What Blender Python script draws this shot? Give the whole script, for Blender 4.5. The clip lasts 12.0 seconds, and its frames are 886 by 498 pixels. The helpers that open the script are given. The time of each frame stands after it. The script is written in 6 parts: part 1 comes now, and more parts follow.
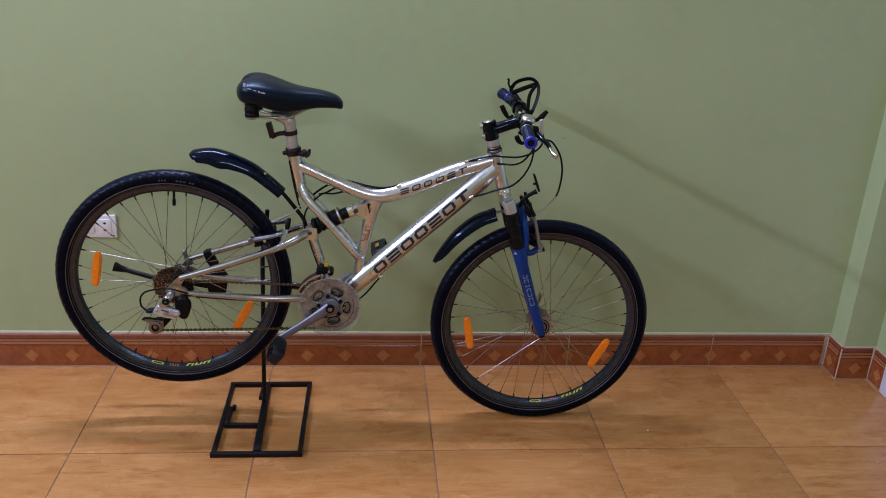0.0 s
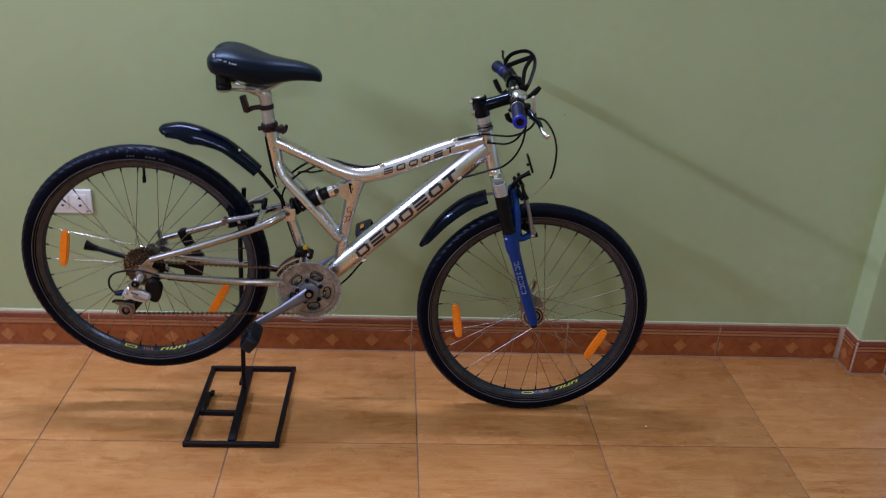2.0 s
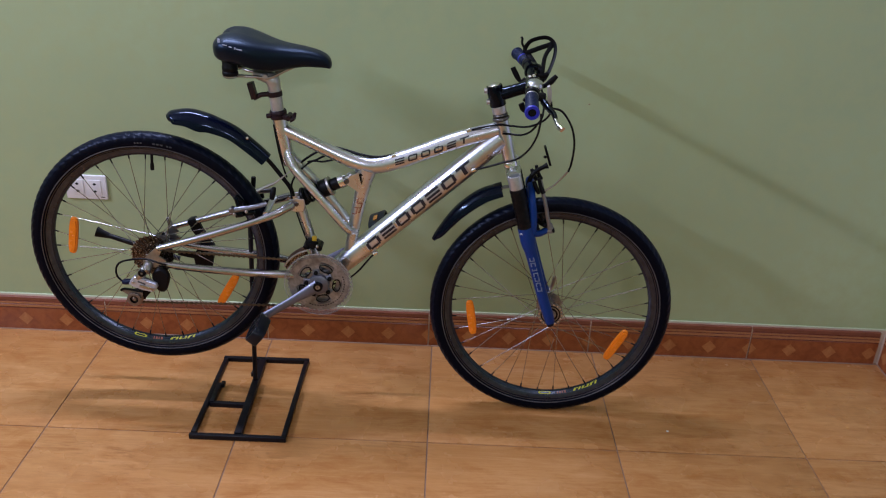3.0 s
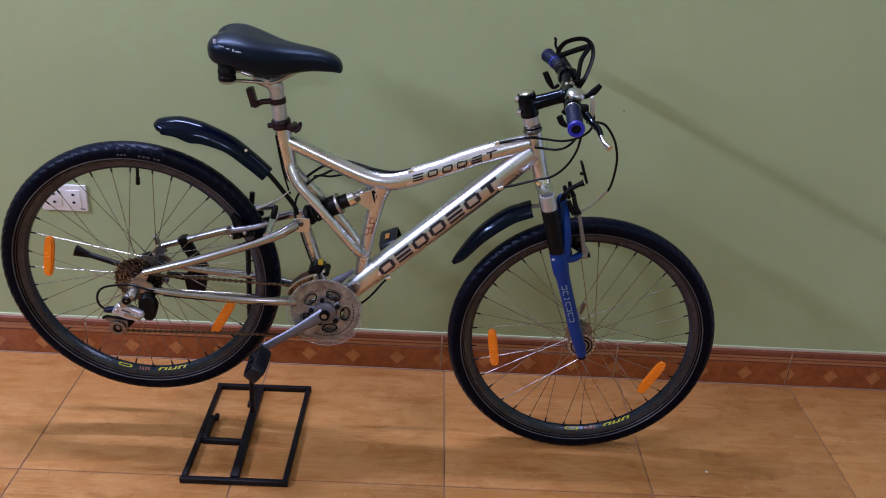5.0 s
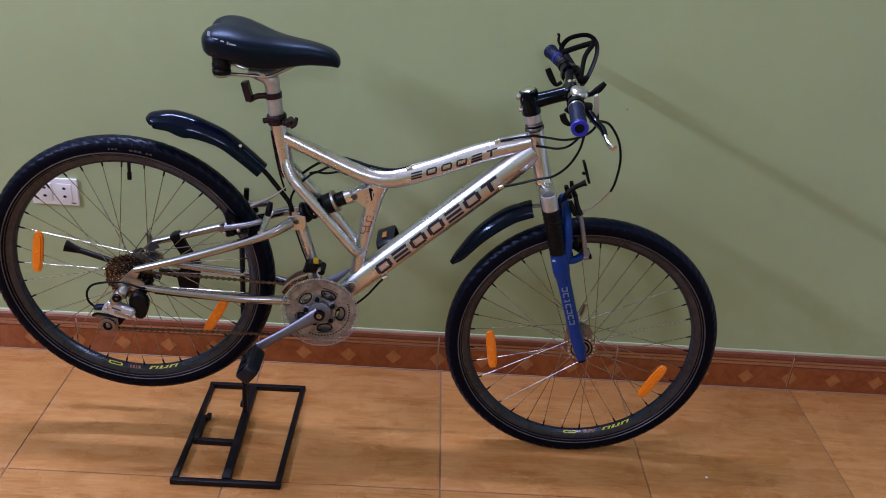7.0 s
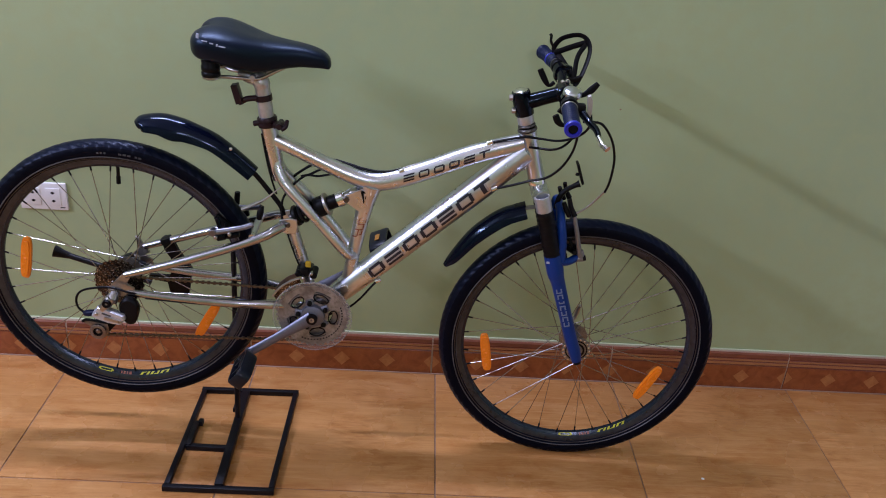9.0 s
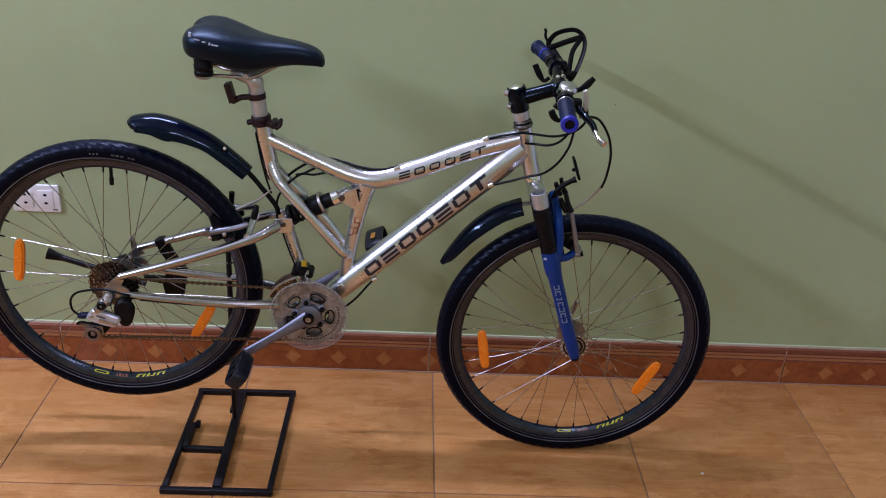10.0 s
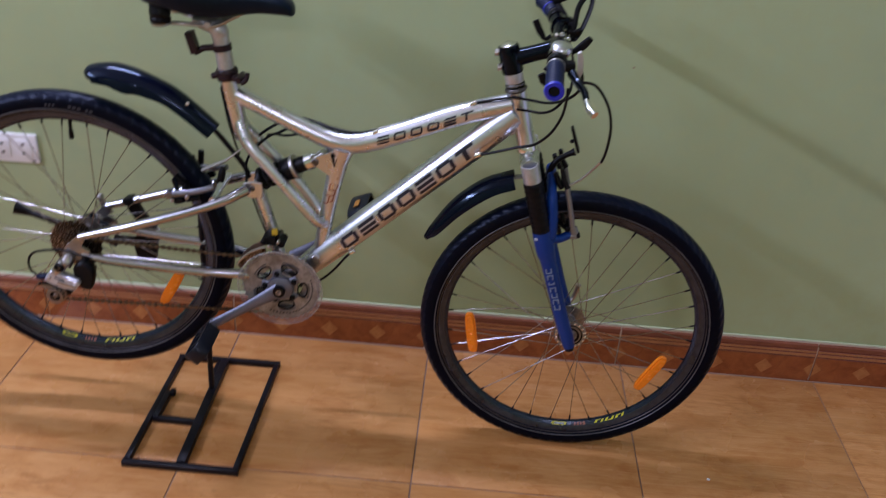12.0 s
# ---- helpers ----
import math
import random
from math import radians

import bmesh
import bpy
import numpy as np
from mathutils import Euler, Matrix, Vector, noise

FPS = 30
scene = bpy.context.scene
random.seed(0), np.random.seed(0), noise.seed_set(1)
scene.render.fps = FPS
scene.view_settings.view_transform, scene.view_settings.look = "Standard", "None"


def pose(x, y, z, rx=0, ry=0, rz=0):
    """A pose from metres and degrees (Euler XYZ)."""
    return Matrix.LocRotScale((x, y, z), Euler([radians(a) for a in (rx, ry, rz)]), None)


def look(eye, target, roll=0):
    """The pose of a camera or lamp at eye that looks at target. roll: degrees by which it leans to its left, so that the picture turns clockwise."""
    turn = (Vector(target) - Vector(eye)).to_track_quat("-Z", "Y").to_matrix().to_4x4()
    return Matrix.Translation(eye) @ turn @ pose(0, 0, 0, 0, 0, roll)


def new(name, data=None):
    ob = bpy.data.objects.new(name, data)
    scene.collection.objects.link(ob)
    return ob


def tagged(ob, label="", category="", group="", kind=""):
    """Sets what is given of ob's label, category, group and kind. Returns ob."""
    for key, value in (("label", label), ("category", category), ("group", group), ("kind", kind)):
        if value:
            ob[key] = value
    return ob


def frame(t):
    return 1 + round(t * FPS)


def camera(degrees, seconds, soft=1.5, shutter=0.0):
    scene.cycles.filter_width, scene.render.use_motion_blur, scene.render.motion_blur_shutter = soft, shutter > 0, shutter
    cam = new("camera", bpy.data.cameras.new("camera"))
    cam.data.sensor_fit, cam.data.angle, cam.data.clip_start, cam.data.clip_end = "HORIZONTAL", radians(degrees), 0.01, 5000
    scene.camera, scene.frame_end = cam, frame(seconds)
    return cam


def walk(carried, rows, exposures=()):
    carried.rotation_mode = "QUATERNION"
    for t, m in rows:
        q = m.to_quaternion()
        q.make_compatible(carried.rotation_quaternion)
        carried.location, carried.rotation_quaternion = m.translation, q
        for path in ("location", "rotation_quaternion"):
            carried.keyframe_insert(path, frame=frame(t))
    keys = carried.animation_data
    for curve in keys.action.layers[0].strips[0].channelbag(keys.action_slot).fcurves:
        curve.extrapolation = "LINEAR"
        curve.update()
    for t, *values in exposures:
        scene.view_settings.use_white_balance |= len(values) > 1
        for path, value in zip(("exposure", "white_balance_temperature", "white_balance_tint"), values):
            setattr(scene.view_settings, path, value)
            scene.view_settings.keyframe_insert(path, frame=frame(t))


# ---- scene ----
# ---- camera ----
EXPOSURE = -0.12
cam = camera(54.5, 12.0, soft=1.0, shutter=1.0)
PATH = [
    (0, (-0.196, -2.54, 1.444), (-0.019, -0.693, 0.698), 2.7),
    (0.5, (-0.2, -2.534, 1.443), (-0.012, -0.688, 0.694), 3.0),
    (1, (-0.194, -2.505, 1.444), (0.014, -0.671, 0.674), 2.8),
    (1.5, (-0.154, -2.459, 1.443), (0.043, -0.631, 0.655), 2.7),
    (2, (-0.088, -2.398, 1.434), (0.036, -0.577, 0.616), 3.0),
    (2.5, (-0.015, -2.353, 1.424), (0.037, -0.542, 0.575), 3.1),
    (2.8, (0.0, -2.333, 1.4255), (0.0195, -0.523, 0.5685), 2.8),
    (3, (0.007, -2.319, 1.427), (0.018, -0.511, 0.572), 2.6),
    (3.5, (-0.011, -2.261, 1.424), (-0.022, -0.449, 0.577), 2.8),
    (5.5, (-0.083, -2.031, 1.409), (-0.027, -0.245, 0.51), 3.5),
    (6, (-0.08, -2.015, 1.405), (-0.035, -0.229, 0.507), 3.8),
    (6.5, (-0.074, -2.027, 1.408), (-0.022, -0.241, 0.51), 4.0),
    (7, (-0.079, -2.028, 1.406), (-0.026, -0.244, 0.503), 4.1),
    (9, (-0.079, -2.012, 1.404), (-0.01, -0.228, 0.502), 3.9),
    (9.5, (-0.08, -1.998, 1.397), (0.002, -0.213, 0.498), 3.5),
    (10, (-0.085, -2.004, 1.398), (-0.001, -0.222, 0.493), 3.4),
    (10.5, (-0.082, -2.0, 1.394), (-0.008, -0.223, 0.48), 3.1),
    (11, (-0.056, -1.962, 1.389), (0.018, -0.192, 0.461), 2.9),
    (11.5, (0.015, -1.883, 1.383), (0.057, -0.127, 0.428), 2.7),
    (11.7, (0.05, -1.856, 1.371), (0.04, -0.106, 0.402), 2.6),
    (11.8, (0.061, -1.846, 1.366), (0.035, -0.101, 0.39), 2.9),
    (11.9, (0.074, -1.835, 1.364), (0.031, -0.098, 0.372), 3.4),
    (12, (0.079, -1.83, 1.366), (0.023, -0.103, 0.358), 3.8),
]
walk(cam, [(t, look(eye, target, roll)) for t, eye, target, roll in PATH], [(0, EXPOSURE - 0.08, 6500, 6), (3.5, EXPOSURE - 0.06, 6400, 6), (5.5, EXPOSURE, 6400, 10), (12, EXPOSURE, 6400, 10)])

# ---- light ----
world = bpy.data.worlds.new("world")
world.use_nodes = True
scene.world = world
world.node_tree.nodes["Background"].inputs["Color"].default_value = (0.5, 0.55, 0.6, 1)
world.node_tree.nodes["Background"].inputs["Strength"].default_value = 0.05


def tube_or_fill_light(name, place, target, length, watts, colour, width=0.04):
    data = bpy.data.lights.new(name, "AREA")
    data.shape, data.size, data.size_y = "RECTANGLE", length, width
    data.energy, data.color = watts, colour
    ob = new(name, data)
    ob.matrix_world = look(place, target)
    return ob


tube_or_fill_light("tube_or_fill_light", (-0.75, -0.07, 2.35), (-0.75, -0.75, 1.4), 1.2, 52, (0.745, 0.77, 1.18))
tube_or_fill_light("tube_or_fill_light", (-3.45, -2.2, 2.64), (-2.45, -2.2, 2.12), 2.0, 115, (0.735, 0.77, 1.2))
# added fill from the south with no known lamp behind it, evens the wall
tube_or_fill_light("tube_or_fill_light", (0.5, -4.5, 2.5), (0.9, -3.0, 1.9), 1.2, 36, (0.81, 0.77, 1.10))


# ---- materials ----
class Mat:
    """A node material with a Principled shader and short ways to add to it."""

    def __init__(self, name, colour, rough=0.5, metal=0.0, **more):
        self.m = bpy.data.materials.new(name)
        self.m.use_nodes = True
        self.n, self.l = self.m.node_tree.nodes, self.m.node_tree.links
        self.b = self.n["Principled BSDF"]
        self.b.inputs["Base Color"].default_value = colour
        self.b.inputs["Roughness"].default_value = rough
        self.b.inputs["Metallic"].default_value = metal
        for key, value in more.items():
            self.b.inputs[key.replace("_", " ")].default_value = value
        self.co = self.n.new("ShaderNodeTexCoord").outputs["Object"]

    def add(self, kind, **values):
        node = self.n.new(kind)
        for key, value in values.items():
            node.inputs[key].default_value = value
        return node

    def scaled(self, sx, sy, sz, shift=None):
        mp = self.add("ShaderNodeMapping", Scale=(sx, sy, sz))
        self.l.new(self.co, mp.inputs["Vector"])
        if shift is not None:
            self.l.new(shift, mp.inputs["Location"])
        return mp.outputs["Vector"]

    def noise(self, scale, detail=4.0, vector=None, rough=0.55, distort=0.0):
        t = self.add("ShaderNodeTexNoise", Scale=scale, Detail=detail, Roughness=rough, Distortion=distort)
        self.l.new(vector or self.co, t.inputs["Vector"])
        return t.outputs["Fac"]

    def ramp(self, fac, stops):
        r = self.n.new("ShaderNodeValToRGB")
        while len(r.color_ramp.elements) < len(stops):
            r.color_ramp.elements.new(0.5)
        for e, (p, c) in zip(r.color_ramp.elements, stops):
            e.position, e.color = p, c
        self.l.new(fac, r.inputs["Fac"])
        return r.outputs["Color"]

    def mix(self, fac, a, b, blend="MIX"):
        x = self.n.new("ShaderNodeMix")
        x.data_type, x.blend_type = "RGBA", blend
        for value, slot in ((fac, 0), (a, 6), (b, 7)):
            if isinstance(value, (float, int, tuple)):
                x.inputs[slot].default_value = value
            else:
                self.l.new(value, x.inputs[slot])
        return x.outputs[2]

    def colour(self, out):
        self.l.new(out, self.b.inputs["Base Color"])
        return self

    def rough(self, fac, low, high):
        r = self.add("ShaderNodeMapRange")
        r.inputs["To Min"].default_value, r.inputs["To Max"].default_value = low, high
        self.l.new(fac, r.inputs["Value"])
        self.l.new(r.outputs["Result"], self.b.inputs["Roughness"])
        return self

    def bump(self, fac, strength, distance):
        b = self.add("ShaderNodeBump", Strength=strength, Distance=distance)
        self.l.new(fac, b.inputs["Height"])
        self.l.new(b.outputs["Normal"], self.b.inputs["Normal"])
        return self


def plain(name, colour, rough, metal=0.0, grain=300.0, vary=0.12, bump=0.0, **more):
    """A material with slight wear: colour and gloss vary at two scales."""
    m = Mat(name, colour, rough, metal, **more)
    fine, broad = m.noise(grain, 3), m.noise(14.0, 3)
    dark = tuple(c * (1 - vary) for c in colour[:3]) + (1,)
    light = tuple(min(1, c * (1 + vary)) for c in colour[:3]) + (1,)
    m.colour(m.mix(0.5, m.ramp(broad, [(0.3, dark), (0.7, light)]), m.ramp(fine, [(0.3, dark), (0.7, light)])))
    m.rough(broad, max(0.02, rough * 0.75), min(1, rough * 1.3))
    if bump:
        m.bump(fine, bump, 0.001)
    return m.m


def wall_paint(name, colour):
    """Rolled emulsion: fine stipple, faint broad unevenness."""
    m = Mat(name, colour, 0.6)
    broad, mid, fine = m.noise(1.3, 4), m.noise(22, 4), m.noise(260, 3)
    a = tuple(c * 0.92 for c in colour[:3]) + (1,)
    b = tuple(c * 1.08 for c in colour[:3]) + (1,)
    warm = (colour[0] * 1.05, colour[1] * 0.99, colour[2] * 0.94, 1)
    c = m.mix(m.ramp(mid, [(0.35, (0, 0, 0, 1)), (0.7, (1, 1, 1, 1))]), m.ramp(broad, [(0.35, a), (0.65, b)]), warm)
    m.colour(c).rough(mid, 0.48, 0.66).bump(m.mix(0.5, mid, fine), 0.18, 0.002)
    return m.m


def floor_tile_paint():
    """Glazed tile printed as blond wood: grain along x, flame figure, each tile shifted."""
    m = Mat("wood_print_tile", (0.5, 0.3, 0.14, 1), 0.2)
    info = m.n.new("ShaderNodeObjectInfo")
    shift = m.add("ShaderNodeCombineXYZ")
    far = m.add("ShaderNodeMath")
    far.operation = "MULTIPLY"
    far.inputs[1].default_value = 37.0
    m.l.new(info.outputs["Random"], far.inputs[0])
    for axis in "XYZ":
        m.l.new(far.outputs[0], shift.inputs[axis])
    s = shift.outputs[0]
    grain = m.noise(1.0, 6, m.scaled(14, 190, 20, s), 0.65)
    flame = m.noise(1.0, 7, m.scaled(7.5, 19, 8, s), 0.72, 0.6)
    speck = m.noise(1.0, 5, m.scaled(60, 110, 60, s), 0.7)
    cloud = m.noise(1.0, 3, m.scaled(2.2, 6.0, 5, s), 0.5, 0.5)
    base = m.ramp(cloud, [(0.3, TILE_A), (0.7, TILE_B)])
    c = m.mix(m.ramp(flame, [(0.46, (0, 0, 0, 1)), (0.72, (0.95, 0.95, 0.95, 1))]), base, TILE_C)
    c = m.mix(m.ramp(speck, [(0.45, (0, 0, 0, 1)), (0.75, (0.45, 0.45, 0.45, 1))]), c, TILE_A)
    c = m.mix(m.ramp(grain, [(0.4, (0, 0, 0, 1)), (0.8, (0.42, 0.42, 0.42, 1))]), c, TILE_C)
    streak = m.noise(1.0, 5, m.scaled(5, 62, 9, s), 0.7, 0.9)
    c = m.mix(m.ramp(streak, [(0.52, (0, 0, 0, 1)), (0.72, (0.46, 0.46, 0.46, 1))]), c, TILE_E)
    c = m.mix(m.ramp(streak, [(0.28, (0.5, 0.5, 0.5, 1)), (0.45, (0, 0, 0, 1))]), c, TILE_C)
    curl = m.noise(1.0, 6, m.scaled(9, 46, 12, s), 0.7, 1.6)
    spot = m.ramp(m.noise(1.0, 2, m.scaled(3.2, 7.5, 4, s), 0.5), [(0.50, (0, 0, 0, 1)), (0.68, (1, 1, 1, 1))])
    c = m.mix(m.mix(1.0, m.ramp(curl, [(0.50, (0, 0, 0, 1)), (0.66, (0.6, 0.6, 0.6, 1))]), spot, "MULTIPLY"), c, TILE_D)
    tone = m.ramp(info.outputs["Random"], [(0, (0.93, 0.92, 0.9, 1)), (1, (1.0, 1.0, 1.0, 1))])
    m.colour(m.mix(1.0, c, tone, "MULTIPLY"))
    m.rough(m.noise(1, 4, m.scaled(6, 6, 6, s)), 0.2, 0.34).bump(m.noise(1, 3, m.scaled(3, 3, 3, s)), 0.04, 0.004)
    return m.m


TILE_A, TILE_B, TILE_C = (0.46, 0.210, 0.064, 1), (0.53, 0.266, 0.096, 1), (0.33, 0.117, 0.025, 1)
TILE_D, TILE_E = (0.22, 0.070, 0.013, 1), (0.60, 0.330, 0.140, 1)
GREEN = wall_paint("green_wall_paint", (0.345, 0.42, 0.225, 1))
WHITE = wall_paint("white_ceiling_paint", (0.78, 0.78, 0.75, 1))
TILE = floor_tile_paint()
GROUT = plain("grout", (0.25, 0.15, 0.095, 1), 0.9, vary=0.25)
PALE_GREEN = plain("pale_green_strip", (0.50, 0.55, 0.36, 1), 0.7, vary=0.15)
JOINT = plain("brown_joint_grout", (0.30, 0.19, 0.13, 1), 0.9, vary=0.25)
PALE_GROUT = plain("pale_grout", (0.52, 0.40, 0.30, 1), 0.9, vary=0.2)


def glazed(name, a, b, scale=28, rough=(0.14, 0.30)):
    m = Mat(name, a, 0.16, Specular_IOR_Level=0.4)
    f = m.noise(scale, 6, None, 0.65, 0.8)
    m.colour(m.ramp(f, [(0.35, a), (0.68, b)])).rough(m.noise(9, 3), *rough)
    return m.m


BASE_RED = glazed("terracotta_glaze", (0.222, 0.058, 0.018, 1), (0.325, 0.098, 0.030, 1))
BASE_TOP = glazed("brown_red_glaze", (0.165, 0.046, 0.020, 1), (0.215, 0.066, 0.030, 1), rough=(0.42, 0.60))
BASE_TAN = glazed("tan_glaze", (0.40, 0.165, 0.062, 1), (0.34, 0.130, 0.045, 1), rough=(0.35, 0.5))
BASE_LINE = glazed("dark_line_glaze", (0.12, 0.03, 0.012, 1), (0.17, 0.045, 0.02, 1))
BASE_DIAMOND = glazed("sand_glaze", (0.44, 0.178, 0.060, 1), (0.34, 0.120, 0.038, 1), 60)
BASE_WEDGE = glazed("rust_glaze", (0.27, 0.075, 0.022, 1), (0.33, 0.10, 0.03, 1), 60)
DOOR_WHITE = plain("white_door_enamel", (0.62, 0.64, 0.74, 1), 0.35, vary=0.04)
SOCKET_WHITE = plain("white_socket_plastic", (0.72, 0.70, 0.68, 1), 0.35, vary=0.03)
# near-black paints the shade inside holes and slots; ring bolts are simply black
SLOT_BLACK = plain("black_slot", (0.003, 0.003, 0.003, 1), 0.7, Specular_IOR_Level=0.15)

ALU = Mat("polished_aluminium", (0.66, 0.65, 0.66, 1), 0.2, 1.0)
ALU.colour(ALU.ramp(ALU.noise(11, 4), [(0.3, (0.57, 0.59, 0.63, 1)), (0.7, (0.68, 0.70, 0.74, 1))]))
ALU.rough(ALU.noise(26, 4), 0.23, 0.33).bump(ALU.noise(500, 2), 0.01, 0.0005)
ALU = ALU.m
POST = plain("brushed_post_alloy", (0.46, 0.45, 0.44, 1), 0.36, 0.7, vary=0.15, grain=160)
# darker copy of the aluminium: dark reflections on the stays put into the colour
DARKENED_ALU = plain("darkened_swingarm_aluminium", (0.40, 0.40, 0.425, 1), 0.2, 1.0, vary=0.16, grain=120)
CHROME = plain("chrome", (0.78, 0.77, 0.76, 1), 0.12, 1.0, vary=0.06)
STEEL = plain("dull_steel", (0.42, 0.40, 0.38, 1), 0.34, 1.0, vary=0.2)
DARK_STEEL = plain("dark_steel", (0.13, 0.12, 0.115, 1), 0.4, 1.0, vary=0.3)
# worn brown steel; its bright noise flecks paint glints into the colour
RUST_GLINT_STEEL = Mat("worn_brown_steel_with_glints", (0.078, 0.062, 0.050, 1), 0.24, 0.95)
RUST_GLINT_STEEL.colour(RUST_GLINT_STEEL.mix(RUST_GLINT_STEEL.ramp(RUST_GLINT_STEEL.noise(330, 2), [(0.58, (0, 0, 0, 1)), (0.66, (1, 1, 1, 1))]), RUST_GLINT_STEEL.ramp(RUST_GLINT_STEEL.noise(95, 4), [(0.36, (0.030, 0.023, 0.018, 1)), (0.66, (0.115, 0.086, 0.064, 1))]), (0.62, 0.58, 0.54, 1)))
RUST_GLINT_STEEL.rough(RUST_GLINT_STEEL.noise(150, 3), 0.16, 0.42)
RUST_GLINT_STEEL = RUST_GLINT_STEEL.m
BLACK_GLOSS = plain("black_gloss_plastic", (0.0012, 0.0015, 0.0035, 1), 0.13, vary=0.1, Specular_IOR_Level=0.25, Specular_Tint=(0.55, 0.75, 1.0, 1))
BLACK_MATT = plain("black_plastic", (0.002, 0.002, 0.003, 1), 0.42, vary=0.2, bump=0.1, Specular_IOR_Level=0.16)
BLACK_PAINT = plain("black_painted_iron", (0.0045, 0.004, 0.0065, 1), 0.4, vary=0.3, bump=0.35, Specular_IOR_Level=0.22)
RUBBER = plain("black_rubber", (0.0014, 0.0020, 0.0055, 1), 0.5, vary=0.25, grain=220, bump=0.2, Specular_IOR_Level=0.06)
TREAD = plain("worn_tread_rubber", (0.0020, 0.0034, 0.0100, 1), 0.36, vary=0.3, bump=0.15, Specular_IOR_Level=0.16, Specular_Tint=(0.7, 0.8, 1.0, 1))
STRIPE = plain("reflective_grey_stripe", (0.075, 0.075, 0.08, 1), 0.4, 0.3, vary=0.5, grain=30)
SADDLE = plain("dark_blue_saddle_vinyl", (0.0006, 0.0018, 0.0075, 1), 0.37, vary=0.12, grain=900, bump=0.10, Specular_IOR_Level=0.34, Specular_Tint=(0.50, 0.72, 1.0, 1))
BLUE = plain("blue_fork_paint", (0.0008, 0.027, 0.165, 1), 0.34, vary=0.12, Specular_IOR_Level=0.25)
HUB_STEEL = plain("mottled_hub_alloy", (0.24, 0.22, 0.205, 1), 0.3, 0.9, vary=0.5, grain=180)
GRIP = plain("navy_grip_rubber", (0.0018, 0.0055, 0.027, 1), 0.42, vary=0.15, Specular_IOR_Level=0.2)
GRIP_RING = plain("bright_blue_plastic", (0.010, 0.016, 0.30, 1), 0.35)
ORANGE = plain("orange_reflector_plastic", (0.80, 0.205, 0.008, 1), 0.25, vary=0.15, grain=500, bump=0.4)
BRAKE_TRACK = plain("worn_brake_track", (0.058, 0.066, 0.090, 1), 0.28, 0.92, vary=0.35, grain=70)
BEAD_BROWN = plain("brown_bead_line", (0.060, 0.048, 0.042, 1), 0.4, 0.5, vary=0.35, grain=40)
RIM_DARK = plain("dark_anodised_rim", (0.007, 0.010, 0.020, 1), 0.22, 0.0, vary=0.2, Specular_IOR_Level=0.55, Specular_Tint=(0.72, 0.84, 1.0, 1))
SPOKE_STEEL = plain("spoke_steel", (0.29, 0.285, 0.28, 1), 0.25, 1.0, vary=0.15)
YELLOW = plain("yellow_decal", (0.46, 0.44, 0.015, 1), 0.4, vary=0.3, grain=900)
DECAL = plain("dark_decal", (0.008, 0.008, 0.018, 1), 0.35)
DECAL_RED = plain("rust_red_decal", (0.22, 0.07, 0.04, 1), 0.4)
TYRE_PRINT = plain("grey_tyre_print", (0.050, 0.052, 0.060, 1), 0.5, vary=0.4, grain=400)
DECAL_EDGE = plain("pale_decal_edge", (0.46, 0.46, 0.48, 1), 0.3, 0.6, vary=0.06)
STRAP_GREY = plain("grey_steel_strip", (0.22, 0.21, 0.20, 1), 0.4, 0.7, vary=0.2)
ARM_GREY = plain("dull_grey_arm_alloy", (0.20, 0.205, 0.235, 1), 0.3, 0.95, vary=0.25, grain=150)
PALE = plain("pale_print", (0.34, 0.37, 0.46, 1), 0.4)
FORK_PRINT = plain("grey_blue_print", (0.13, 0.17, 0.26, 1), 0.4)
CLEAR = plain("clear_plastic", (0.30, 0.28, 0.26, 1), 0.10, vary=0.03, Alpha=0.14)
# paler, denser copy of the clear plastic, paints the edge highlight
CLEAR_EDGE_LIT = plain("clear_plastic_edge_lit", (0.40, 0.38, 0.36, 1), 0.12, vary=0.03, Alpha=0.30)
CRANK = plain("satin_grey_alloy", (0.14, 0.145, 0.18, 1), 0.38, 0.6, vary=0.18)
CAGE_STEEL = plain("tarnished_cage_steel", (0.22, 0.17, 0.14, 1), 0.42, 0.85, vary=0.3)
RING = Mat("dirty_chainring_alloy", (0.16, 0.14, 0.125, 1), 0.4, 0.6)
RING.colour(RING.mix(RING.ramp(RING.noise(130, 3), [(0.50, (0, 0, 0, 1)), (0.72, (0.55, 0.55, 0.55, 1))]), RING.ramp(RING.noise(38, 3), [(0.34, (0.165, 0.150, 0.135, 1)), (0.66, (0.34, 0.33, 0.315, 1))]), (0.10, 0.080, 0.062, 1)))
RING.rough(RING.noise(60, 3), 0.30, 0.50)
RING = RING.m
SILVER_PAINT = plain("silver_paint", (0.50, 0.51, 0.54, 1), 0.3, 0.5, vary=0.08)
YELLOW_DOT = plain("yellow_sticker", (0.42, 0.28, 0.015, 1), 0.5)
PEDAL = plain("blue_black_pedal_plastic", (0.0035, 0.005, 0.010, 1), 0.36, vary=0.2, bump=0.1, Specular_IOR_Level=0.28)
CHAIN = plain("oily_chain_steel", (0.125, 0.092, 0.062, 1), 0.4, 0.9, vary=0.4, grain=160)
MAROON = plain("dark_maroon_plastic", (0.016, 0.006, 0.008, 1), 0.4, vary=0.2, Specular_IOR_Level=0.25)
GUARD = plain("blue_black_gloss_plastic", (0.0014, 0.0024, 0.0085, 1), 0.12, vary=0.1, Specular_IOR_Level=0.25, Specular_Tint=(0.6, 0.78, 1.0, 1))
